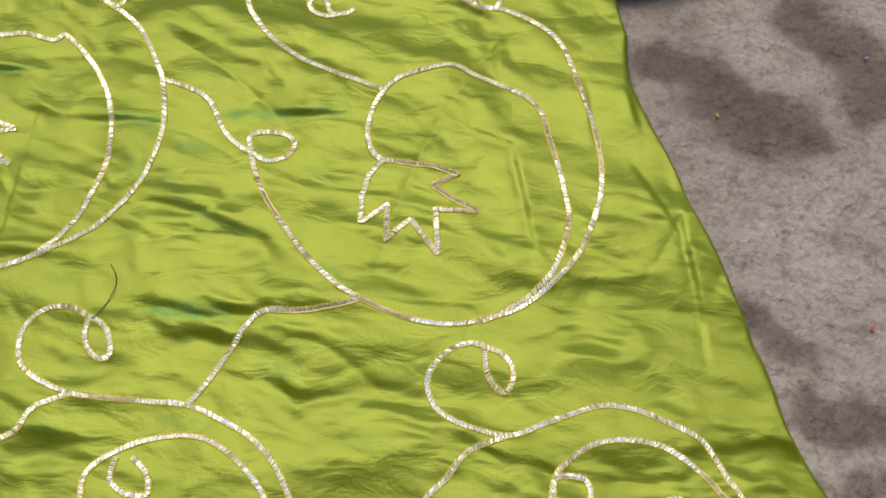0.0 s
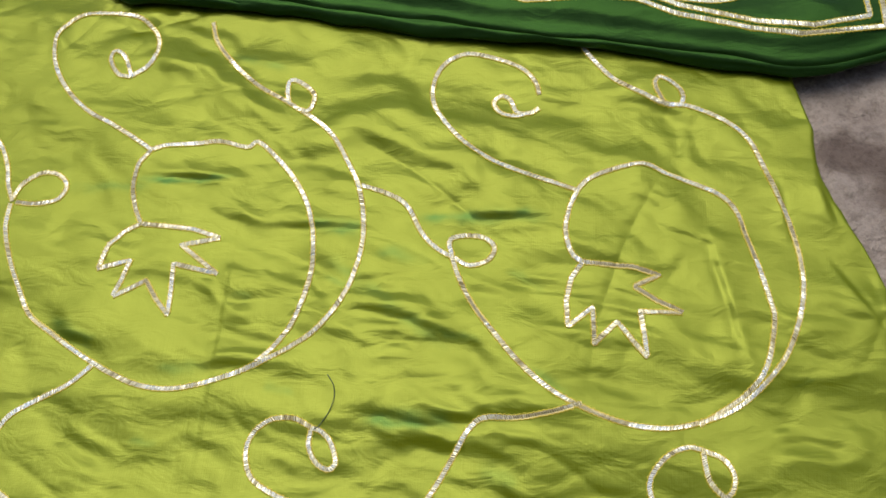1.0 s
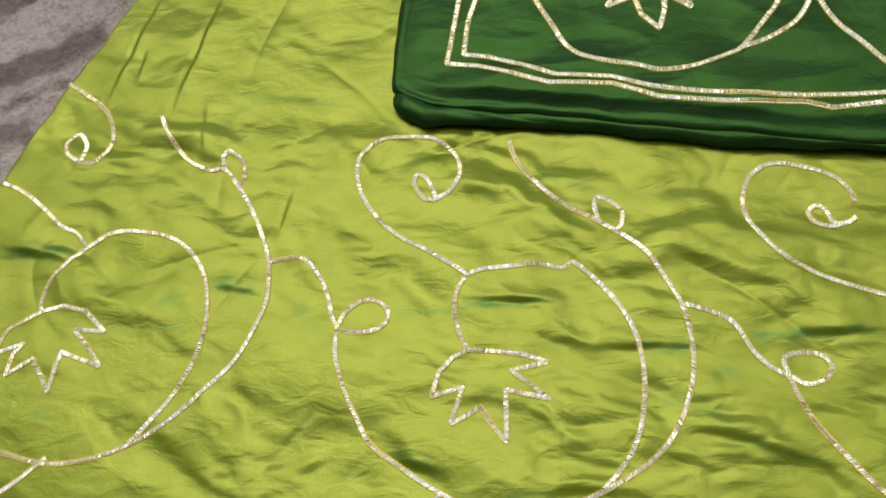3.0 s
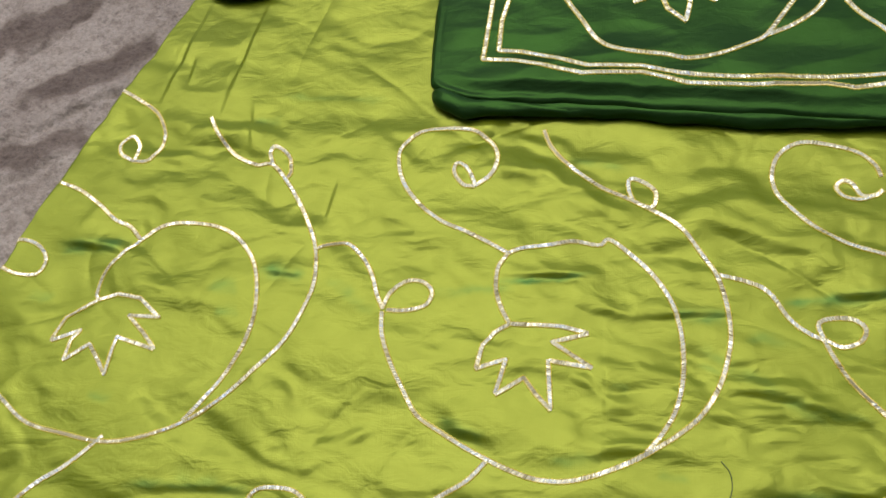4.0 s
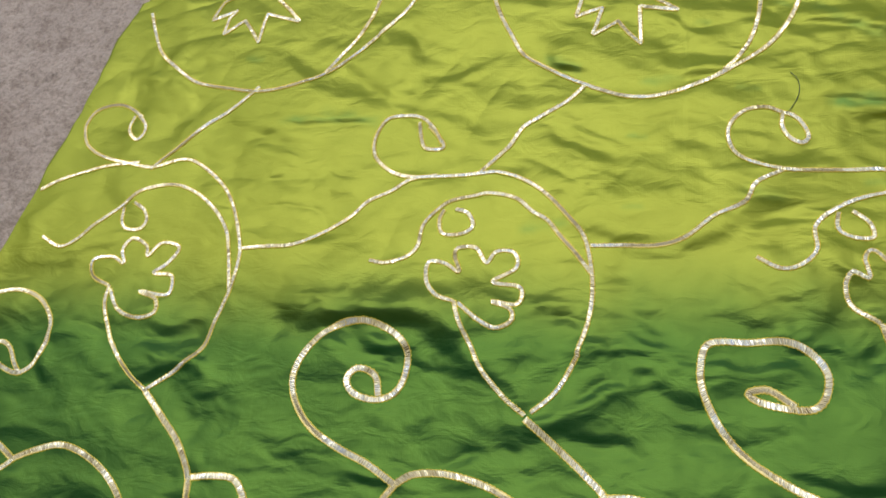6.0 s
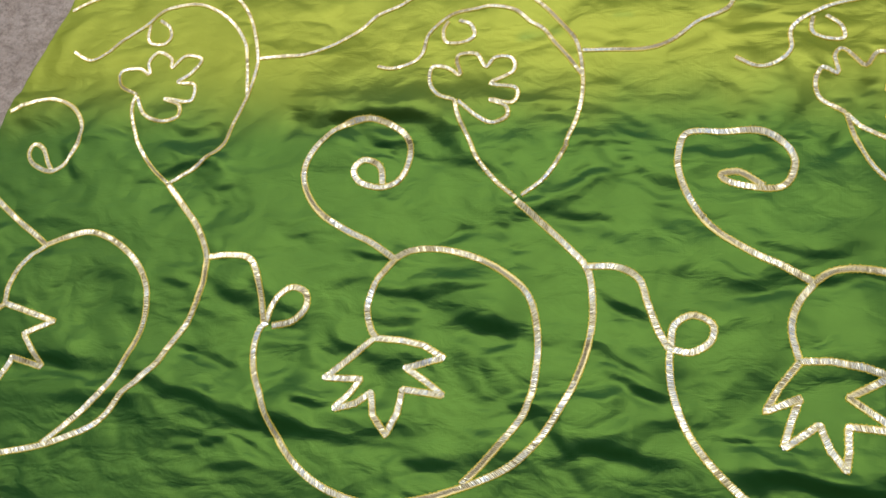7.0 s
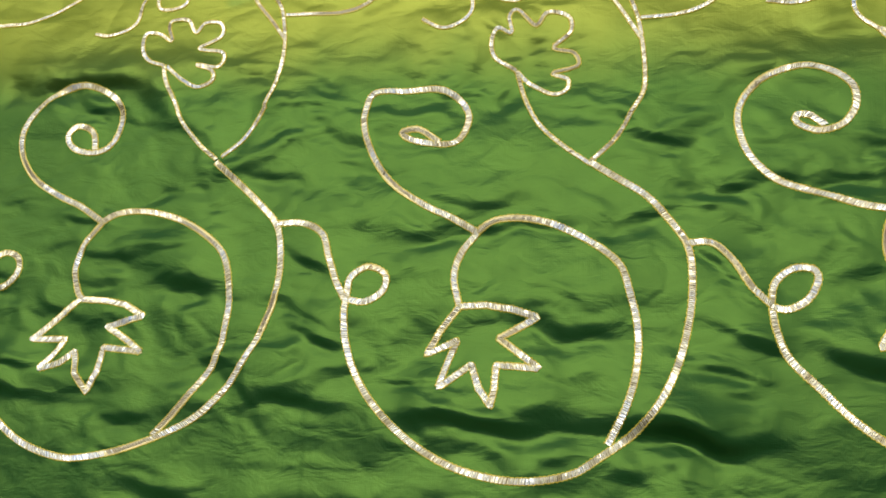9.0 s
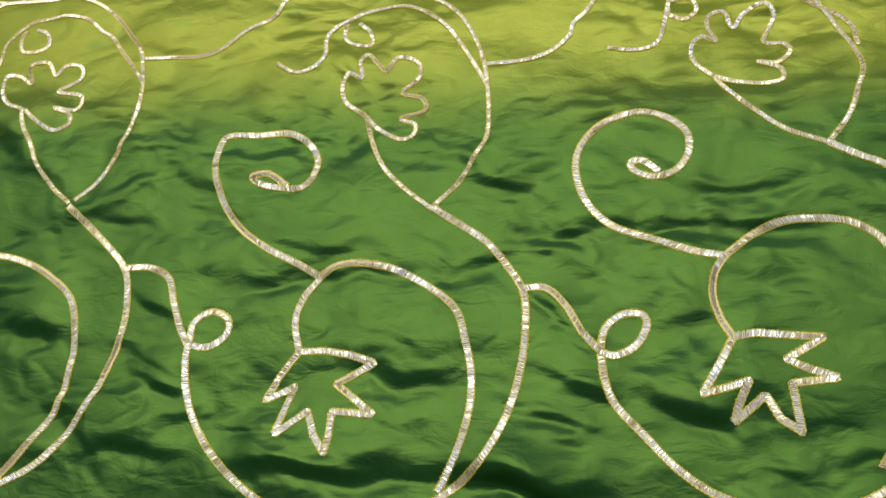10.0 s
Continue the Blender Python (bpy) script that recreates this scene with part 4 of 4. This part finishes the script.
sew(skirt, "pomegranate_ribbon", [(-1.1, 13.1), (0.2, 13.9), (2.5, 14), (5.3, 13.3), (7.7, 12), (9.3, 10.5), (10.1, 8.1), (10.3, 5.6), (10, 3), (8.9, 0.9), (7.3, -1.2), (5.8, -2.9)], skirt_height, half=0.0022)
sew(skirt, "neck_ribbon", [(-1.1, 13.1), (-2.3, 11.4), (-2.8, 9.4), (-2.4, 7.8), (-1.8, 7)], skirt_height, half=0.0022)
sew(skirt, "crown_ribbon", [(-1.8, 7), (0.3, 6.9), (2, 6.6), (3.5, 5.8), (0.8, 4.9), (2.4, 4), (3.8, 3.1), (0.8, 3.3), (0.7, 1.6), (0, -0), (-1.1, 1.3), (-1.6, 3), (-2.6, 2.1), (-4.1, 1.6), (-3.2, 2.7), (-2.5, 3.9), (-5.3, 3.8), (-3.6, 5.4), (-1.8, 7)], skirt_height, True, half=0.0022)
sew(skirt, "vine_ribbon", [(7.7, 17.9), (9.9, 16.1), (11.9, 14.3), (13.3, 12.7), (13.8, 10.3), (13.8, 7.8), (13.1, 4.8), (11.9, 2.1), (10.3, -0.2), (8.6, -1.7), (5.8, -3.1), (2.9, -4.2), (-0.5, -4.8), (-3.8, -4.1), (-6.4, -2.6), (-8.5, -0.4), (-10.1, 2.2), (-11.3, 4.8), (-11.3, 7.1), (-10.8, 7.8)], skirt_height, half=0.0022)
sew(skirt, "tendril_ribbon", [(-17, 12.8), (-14.7, 13), (-13, 12.7), (-11.9, 10.9), (-11, 7.7)], skirt_height, half=0.0022)
sew(skirt, "loop_ribbon", [(-10.8, 7.8), (-10.4, 9.2), (-9.2, 10.5), (-7.9, 10.2), (-7.7, 9), (-8.7, 7.9), (-10.3, 7.5)], skirt_height, half=0.0022)
# motif qb
sew(skirt, "curl_ribbon", [(28.3, 12.3), (26.5, 13.3), (24.4, 14.3), (22.1, 15.8), (20.5, 17.6), (19.4, 19.9), (19.2, 21.7), (19.8, 23.4), (22.3, 23.5), (24.5, 23.6), (26.1, 22.9), (27.1, 21.5), (26.9, 19.9), (26.1, 19.1), (24.6, 19.1), (22.9, 19.5), (22.2, 20.1), (23.5, 20.3), (25.1, 19.2)], skirt_height, half=0.0022)
sew(skirt, "pomegranate_ribbon", [(28.3, 12.3), (29.6, 13.1), (31.5, 13.3), (33.9, 12.8), (36.5, 11.4), (38.2, 9.9), (38.9, 7.9), (39.4, 5.6), (39.4, 3), (38.8, 0.4), (37.6, -2.1)], skirt_height, half=0.0022)
sew(skirt, "neck_ribbon", [(28.3, 12.3), (27.3, 10.8), (26.9, 9), (27.4, 6.9)], skirt_height, half=0.0022)
sew(skirt, "crown_ribbon", [(27.4, 6.9), (29.3, 7), (31.1, 6.7), (32.8, 6.2), (30.2, 4.7), (31.6, 3.7), (33, 2.7), (30.2, 2.8), (30.2, 1.2), (30, 0), (29.1, 1.2), (28.5, 2.8), (26.4, 1.2), (26.9, 3), (27.4, 4.5), (25.3, 3.5), (26.1, 5.1), (27.4, 6.9)], skirt_height, True, half=0.0022)
sew(skirt, "vine_ribbon", [(36, 17.5), (37.9, 16.3), (40, 14.9), (41.7, 12.9), (42.7, 11.1), (42.9, 8.7), (42.7, 6.1), (42, 3.1), (40.8, 0.5), (39.2, -1.3), (37.1, -2.9), (35.4, -4), (32.9, -4.6), (30.3, -4.6), (27.3, -3.9), (24.5, -2.4), (22.2, -0.4), (20.5, 1.8), (19.5, 4.2), (19.2, 6), (19.2, 7.2)], skirt_height, half=0.0022)
sew(skirt, "tendril_ribbon", [(13.1, 12.9), (15.3, 12.9), (16.9, 12.1), (17.6, 10.4), (18.4, 8.5), (19.3, 7)], skirt_height, half=0.0022)
sew(skirt, "loop_ribbon", [(19.2, 7.2), (19.4, 8.9), (20.6, 9.7), (21.9, 9.1), (21.8, 7.9), (20.6, 7.1), (19.3, 7.2)], skirt_height, half=0.0022)
# motif qc
sew(skirt, "curl_ribbon", [(55.9, 13.8), (53.6, 14.2), (51.1, 15.1), (48.5, 16), (46.9, 17.5), (46.1, 19.7), (46.3, 21.7), (47.8, 23.5), (50.4, 24.3), (52.3, 23.8), (53.6, 22.7), (53.7, 21.2), (52.8, 19.9), (51.3, 19.5), (50, 20), (49.9, 20.6), (50.7, 20.6), (51.7, 19.8)], skirt_height, half=0.0022)
sew(skirt, "pomegranate_ribbon", [(55.9, 13.8), (57.6, 15.3), (59.5, 16.2), (61.5, 16.4), (63.5, 16.2), (65, 15.4), (65.7, 14.6), (67.2, 12.3), (67.8, 9.4), (67.3, 6.2), (66.1, 3.5), (64.3, 0.4)], skirt_height, half=0.0022)
sew(skirt, "neck_ribbon", [(55.9, 13.8), (55.2, 12.7), (55, 11.1), (55.4, 9.6), (56.1, 8.3)], skirt_height, half=0.0022)
sew(skirt, "crown_ribbon", [(56.1, 8.3), (57.6, 8.6), (59.5, 8.5), (61.6, 8.4), (59.2, 6.9), (60.5, 6.3), (62.2, 5.8), (59.5, 5.4), (59.7, 4), (60, 2.4), (58.7, 3.2), (57.9, 4.6), (56, 2.9), (56.4, 4.2), (57, 5.5), (54.1, 4.5), (55, 6.1), (56.1, 8.3)], skirt_height, True, half=0.0022)
sew(skirt, "tendril_ribbon", [(42.5, 11.5), (44.2, 11.5), (45.5, 10.3), (46.7, 8.4), (48, 7.1)], skirt_height, half=0.0022)
sew(skirt, "loop_ribbon", [(47.8, 7.3), (48.1, 8.8), (49.2, 9.8), (50.5, 9.8), (50.8, 9), (50.1, 7.7), (48.8, 7), (47.8, 7.2)], skirt_height, half=0.0022)
sew(skirt, "vine_ribbon", [(62.7, 21.7), (64.6, 20.8), (66.2, 20.1), (68.8, 18), (70.6, 14.5), (70.8, 10.5), (70, 6.6), (68.6, 3.2), (66.1, 0.5), (62.9, -1.6), (59, -2.4), (55.2, -1.7), (52.6, -0.1), (50.6, 1.9), (48.8, 3.8), (48.1, 5.4), (47.8, 7.3)], skirt_height, half=0.0022)
# motif b
sew(skirt, "border_ribbon", [(-18.6, -8.8), (-15.7, -8.8), (-11.3, -8.8), (-7.5, -9.1), (-4.2, -9.5), (0.4, -9.9), (3.8, -10.2), (14.2, -9.7), (27.2, -8.4), (30.8, -8.1), (35, -7.7), (38.4, -7.5), (43.4, -7.3), (46.7, -6.8), (50.5, -6.2)], skirt_height, half=0.0022)
sew(skirt, "border_ribbon", [(-18.3, -10.2), (-15.4, -10.2), (-11, -10.2), (-7.2, -10.4), (-3.9, -10.8), (0.7, -11.2), (4.1, -11.5), (14.5, -11), (27.5, -9.8), (31.1, -9.4), (35.3, -9.1), (38.7, -8.8), (43.7, -8.7), (47, -8.2), (50.8, -7.6)], skirt_height, half=0.0022)

# ---- the folded dupatta on the skirt ----
dupatta = tagged(new("folded_dupatta"), "folded bottle-green satin shawl with silver ribbon border lying on the skirt", "shawl")


def folded_layer(name, inset, side_inset, z0, thick, bulge, top=None):
    """One padded fold of cloth: rounded rim all round, closed towards a middle line."""
    fx_ = np.linspace(0.058 + side_inset, 0.652 - inset, 260)
    front = np.interp(fx_, DUP_FRONT_X, DUP_FRONT_Y) + inset
    side = np.linspace(0, 1, 90)
    back = 1.10
    loop = np.concatenate([
        np.column_stack([fx_, front]),
        np.column_stack([np.full(89, fx_[-1]) + 0.02 * side[1:], front[-1] + (back - front[-1]) * side[1:]]),
        np.column_stack([fx_[::-1][1:], np.full(259, back)]),
        np.column_stack([np.full(88, fx_[0]) + 0.012 * side[::-1][1:-1], front[0] + (back - front[0]) * side[::-1][1:-1]]),
    ])
    # round the corners a little
    for _ in range(14):
        loop = 0.5 * loop + 0.25 * (np.roll(loop, 1, 0) + np.roll(loop, -1, 0))
    mid = np.column_stack([np.clip(loop[:, 0], 0.2, 0.5), np.full(len(loop), 0.95)])
    way = mid - loop
    dist = np.hypot(*way.T)[:, None]
    rings = []
    s = np.cumsum(np.hypot(*np.diff(loop, axis=0, append=loop[:1]).T))
    loose = np.exp(-np.hypot(loop[:, 0] - 0.06, (loop[:, 1] - 0.72) * 0.6) / 0.09) * np.exp(-np.maximum(loop[:, 1] - 0.722, 0) / 0.012)
    wave = (0.008 * loose if top is not None else 0.006 * loose) + 0.0042 * vnoise(s * 10, s * 0 + inset * 900, TABLES[2]) + 0.0016 * vnoise(s * 38, s * 0 + 3, TABLES[3])
    puff = 1 + 0.35 * vnoise(s * 13 + 5, s * 0 + inset * 500, TABLES[7])
    for th in np.linspace(-90, 90, 15):
        d = bulge * puff * (1 - math.cos(radians(th)))
        pucker = 0.0011 * facets(s * 26 + inset * 99, s * 0 + th * 0.03, TABLES[9]) + 0.0012 * vnoise(s * 18, s * 0 + th * 0.02 + inset * 50, TABLES[4])
        d = d + pucker * math.cos(radians(th))
        xy = loop + way / dist * (d + wave)[:, None]
        z = z0 + thick / 2 + thick / 2 * math.sin(radians(th)) + (wave * 0.7 + 0.0016 * (puff - 1)) * math.cos(radians(th))
        rings.append(np.column_stack([xy, np.broadcast_to(z, len(loop))]))
    for f in np.linspace(0, 1, 130)[1:]:
        xy = loop + way / dist * (bulge * puff + wave)[:, None] + way * ((1 - bulge / dist) * f)
        z = np.full(len(loop), z0 + thick)
        if top is not None:
            z = top(xy[:, 0], xy[:, 1])
            z = z0 + thick + (z - z0 - thick) * min(1, f * 26)
        rings.append(np.column_stack([xy, z]))
    v = np.stack(rings)
    return mesh_object(name, v, grid_faces(v.shape[0], v.shape[1], True), BOTTLE, True, dupatta)


folded_layer("lower_fold", 0.0, 0.007, 0.0, 0.010, 0.006)
folded_layer("upper_fold", 0.004, -0.001, 0.0015, 0.0112, 0.007, dupatta_height)


def rolled_edge():
    """The loose front edge of the shawl, rolled up towards its corner into a soft padded tube."""
    u, th = np.linspace(0, 1, 220), np.linspace(0, 2 * math.pi, 28, endpoint=False)
    x = 0.0575 + 0.255 * u
    y = np.interp(x, DUP_FRONT_X, DUP_FRONT_Y)
    for _ in range(12):
        y[1:-1] = 0.5 * y[1:-1] + 0.25 * (y[2:] + y[:-2])
    r = 0.0074 * np.sqrt(np.clip(1 - (1 - np.clip(u / 0.05, 0, 1)) ** 2, 0, 1)) * (1 - 0.72 * np.clip((u - 0.1) / 0.9, 0, 1) ** 0.7)
    uu, tt = np.meshgrid(u, th, indexing="ij")
    dent = 1 + 0.16 * facets(uu * 14, np.cos(tt) * 1.2 + 3, TABLES[3]) + 0.14 * vnoise(uu * 9, np.sin(tt) * 1.1 + 8, TABLES[6])
    rr = r[:, None] * dent
    v = np.stack([np.repeat(x[:, None], len(th), 1), y[:, None] + 0.006 - 0.3 * r[:, None] + 1.25 * rr * np.cos(tt), r[:, None] * 0.9 + 0.0005 + 0.9 * rr * np.sin(tt)], axis=-1)
    return mesh_object("rolled_edge", v, grid_faces(v.shape[0], v.shape[1], True), BOTTLE, True, dupatta)


rolled_edge()

# motif d
sew(dupatta, "border_ribbon", [(10.7, 83.6), (10.7, 81.4), (10.4, 78.3), (10, 75.4), (12.5, 75), (15, 74.2), (17.7, 73.2), (22.2, 73), (25.4, 71.9), (30, 71.3), (35.3, 71), (37.1, 70.5), (42.3, 70.9), (44.6, 70.7), (47.2, 69.6), (52.2, 68.5), (55.5, 68.1), (58.1, 68.4), (61, 68.9), (60.9, 72.8)], dupatta_height, True, half=0.0020)
sew(dupatta, "border_ribbon", [(12.1, 83.5), (12.1, 81.3), (11.5, 78.8), (11.3, 76.1), (13.1, 75.8), (15.7, 74.9), (18.1, 73.9), (22.2, 73.6), (25, 72.7), (28.9, 72.1), (35.3, 71.5), (42.3, 71.5), (45, 71.3), (47.6, 70.2), (52.6, 69), (56.3, 68.7), (58.5, 69.2), (60, 69.6), (59.8, 72.8)], dupatta_height, True, half=0.0020)
sew(dupatta, "pomegranate_ribbon", [(14.7, 86), (15.4, 83.2), (16.3, 81), (17.8, 78.3), (19.2, 76.2), (21, 75.2), (23.9, 74.6), (25.7, 74.1), (28.2, 74.3), (30.3, 75.1), (31.5, 75.8), (33, 77.8), (34.2, 79.7), (34.8, 82.1)], dupatta_height, half=0.0020)
sew(dupatta, "pomegranate_ribbon", [(31.5, 75.7), (33.5, 76.4), (35.2, 77.6), (36.3, 79.5), (37, 82)], dupatta_height, half=0.0020)
sew(dupatta, "crown_ribbon", [(23.3, 83.1), (21.9, 79.8), (23.9, 80.6), (24.4, 79), (25.7, 77.7), (26.1, 79.3), (26.1, 80.8), (28.1, 79.5), (26.7, 82.8)], dupatta_height, True, half=0.0020)
sew(dupatta, "pomegranate_ribbon", [(36.6, 82), (37.1, 79.4), (38, 77.4), (39.4, 75.8), (42.2, 72.8), (44.1, 72.3), (45.5, 71.2), (47.6, 70.8), (50.2, 70.6), (52.1, 71.3), (54.1, 73.3), (55.4, 74.5), (56.2, 76.9)], dupatta_height, half=0.0020)
sew(dupatta, "crown_ribbon", [(43.9, 78.3), (44.1, 76.3), (45.2, 77.3)], dupatta_height, True, half=0.0020)

# ---- a second bottle-green cloth at the skirt's top ----
blouse = tagged(new("folded_blouse"), "bottle-green satin cloth folded over the skirt's top edge", "cloth")
bx = np.linspace(-0.16, -0.075, 70)
prof = []
for k, th in enumerate(np.linspace(-90, 90, 13)):
    edge = 0.851 + 0.006 * np.sin((bx + 0.16) / 0.085 * math.pi * 1.0 + 3.14) + 0.02 * (np.abs(bx + 0.117) / 0.043) ** 4
    prof.append(np.column_stack([bx, edge + 0.006 * (1 - math.cos(radians(th))), np.full(70, 0.006 + 0.0045 * math.sin(radians(th)))]))
for k in np.linspace(0.01, 0.2, 40):
    yy_ = edge + 0.006 + k
    prof.append(np.column_stack([bx, yy_, 0.0105 + 0.4 * dupatta_relief(bx, yy_)]))
v = np.stack(prof)
v[:, :3, 2] = 0.001
v[:, -3:, 2] = 0.001
mesh_object("fold", v, grid_faces(v.shape[0], v.shape[1]), BOTTLE, True, blouse)

# ---- loose bits ----
def thread_thing(name, points, radius, material, surface, label):
    c = spline(points, False, 0.001)
    ang = np.linspace(0, 2 * math.pi, 7)[:-1]
    tan = np.gradient(c, axis=0)
    tan /= np.hypot(*tan.T)[:, None]
    nor = np.column_stack([-tan[:, 1], tan[:, 0]])
    arch = radius + 0.0012 * np.abs(np.sin(np.linspace(0, 9, len(c))))
    v = np.stack([np.column_stack([c + nor * (radius * math.cos(a)), surface(c[:, 0], c[:, 1]) + arch + radius * math.sin(a)]) for a in ang], axis=1)
    ob = mesh_object(name, v, grid_faces(v.shape[0], 6, True), material)
    return tagged(ob, label, "thread")


thread_thing("loose_thread", [(25.8, 44), (26.3, 43.2), (26.3, 42.1), (25.7, 40.9), (25.3, 40.6)], 0.00028, DARK_THREAD, skirt_height, "loose dark green thread end curling on the skirt")


def scrap(name, x, y, size, material, label, seed):
    rng = np.random.RandomState(seed)
    ang = np.linspace(0, 2 * math.pi, 10)[:-1]
    r = size * (0.6 + 0.5 * rng.rand(9))
    bm = bmesh.new()
    top = [bm.verts.new((r[i] * math.cos(a), 0.6 * r[i] * math.sin(a), 0.0016)) for i, a in enumerate(ang)]
    f = bm.faces.new(top)
    ext = bmesh.ops.extrude_face_region(bm, geom=[f])
    for q in ext["geom"]:
        if isinstance(q, bmesh.types.BMVert):
            q.co.z += 0.0008
    bmesh.ops.recalc_face_normals(bm, faces=bm.faces[:])
    me = bpy.data.meshes.new(name)
    bm.to_mesh(me)
    bm.free()
    me.materials.append(material)
    ob = new(name, me)
    ob.location = (x, y, FLOOR - 0.001)
    ob.rotation_euler = (0, 0, seed * 1.3)
    return tagged(ob, label, "scrap", "scraps on the floor")


PETAL = plain("dry_petal", (0.34, 0.20, 0.05), (0.45, 0.28, 0.09), 200)
BLUE = plain("faded_blue_paper", (0.14, 0.17, 0.30), (0.22, 0.24, 0.36), 200)
RED = plain("red_paper", (0.35, 0.06, 0.06), (0.45, 0.12, 0.10), 200)
scrap("dry_petal", 0.662, 0.618, 0.0022, PETAL, "dry orange petal scrap lying on the concrete", 3)
scrap("dry_petal", 0.621, 0.569, 0.0018, PETAL, "thin dry orange petal scrap on the concrete", 4)
scrap("paper_scrap", 0.718, 0.617, 0.0018, BLUE, "small faded blue paper scrap on the concrete", 5)
scrap("paper_scrap", 0.706, 0.433, 0.0022, RED, "tiny red paper scrap on the concrete", 6)
scrap("paper_scrap", 0.682, 0.434, 0.0015, RED, "tiny red paper scrap on the concrete", 7)
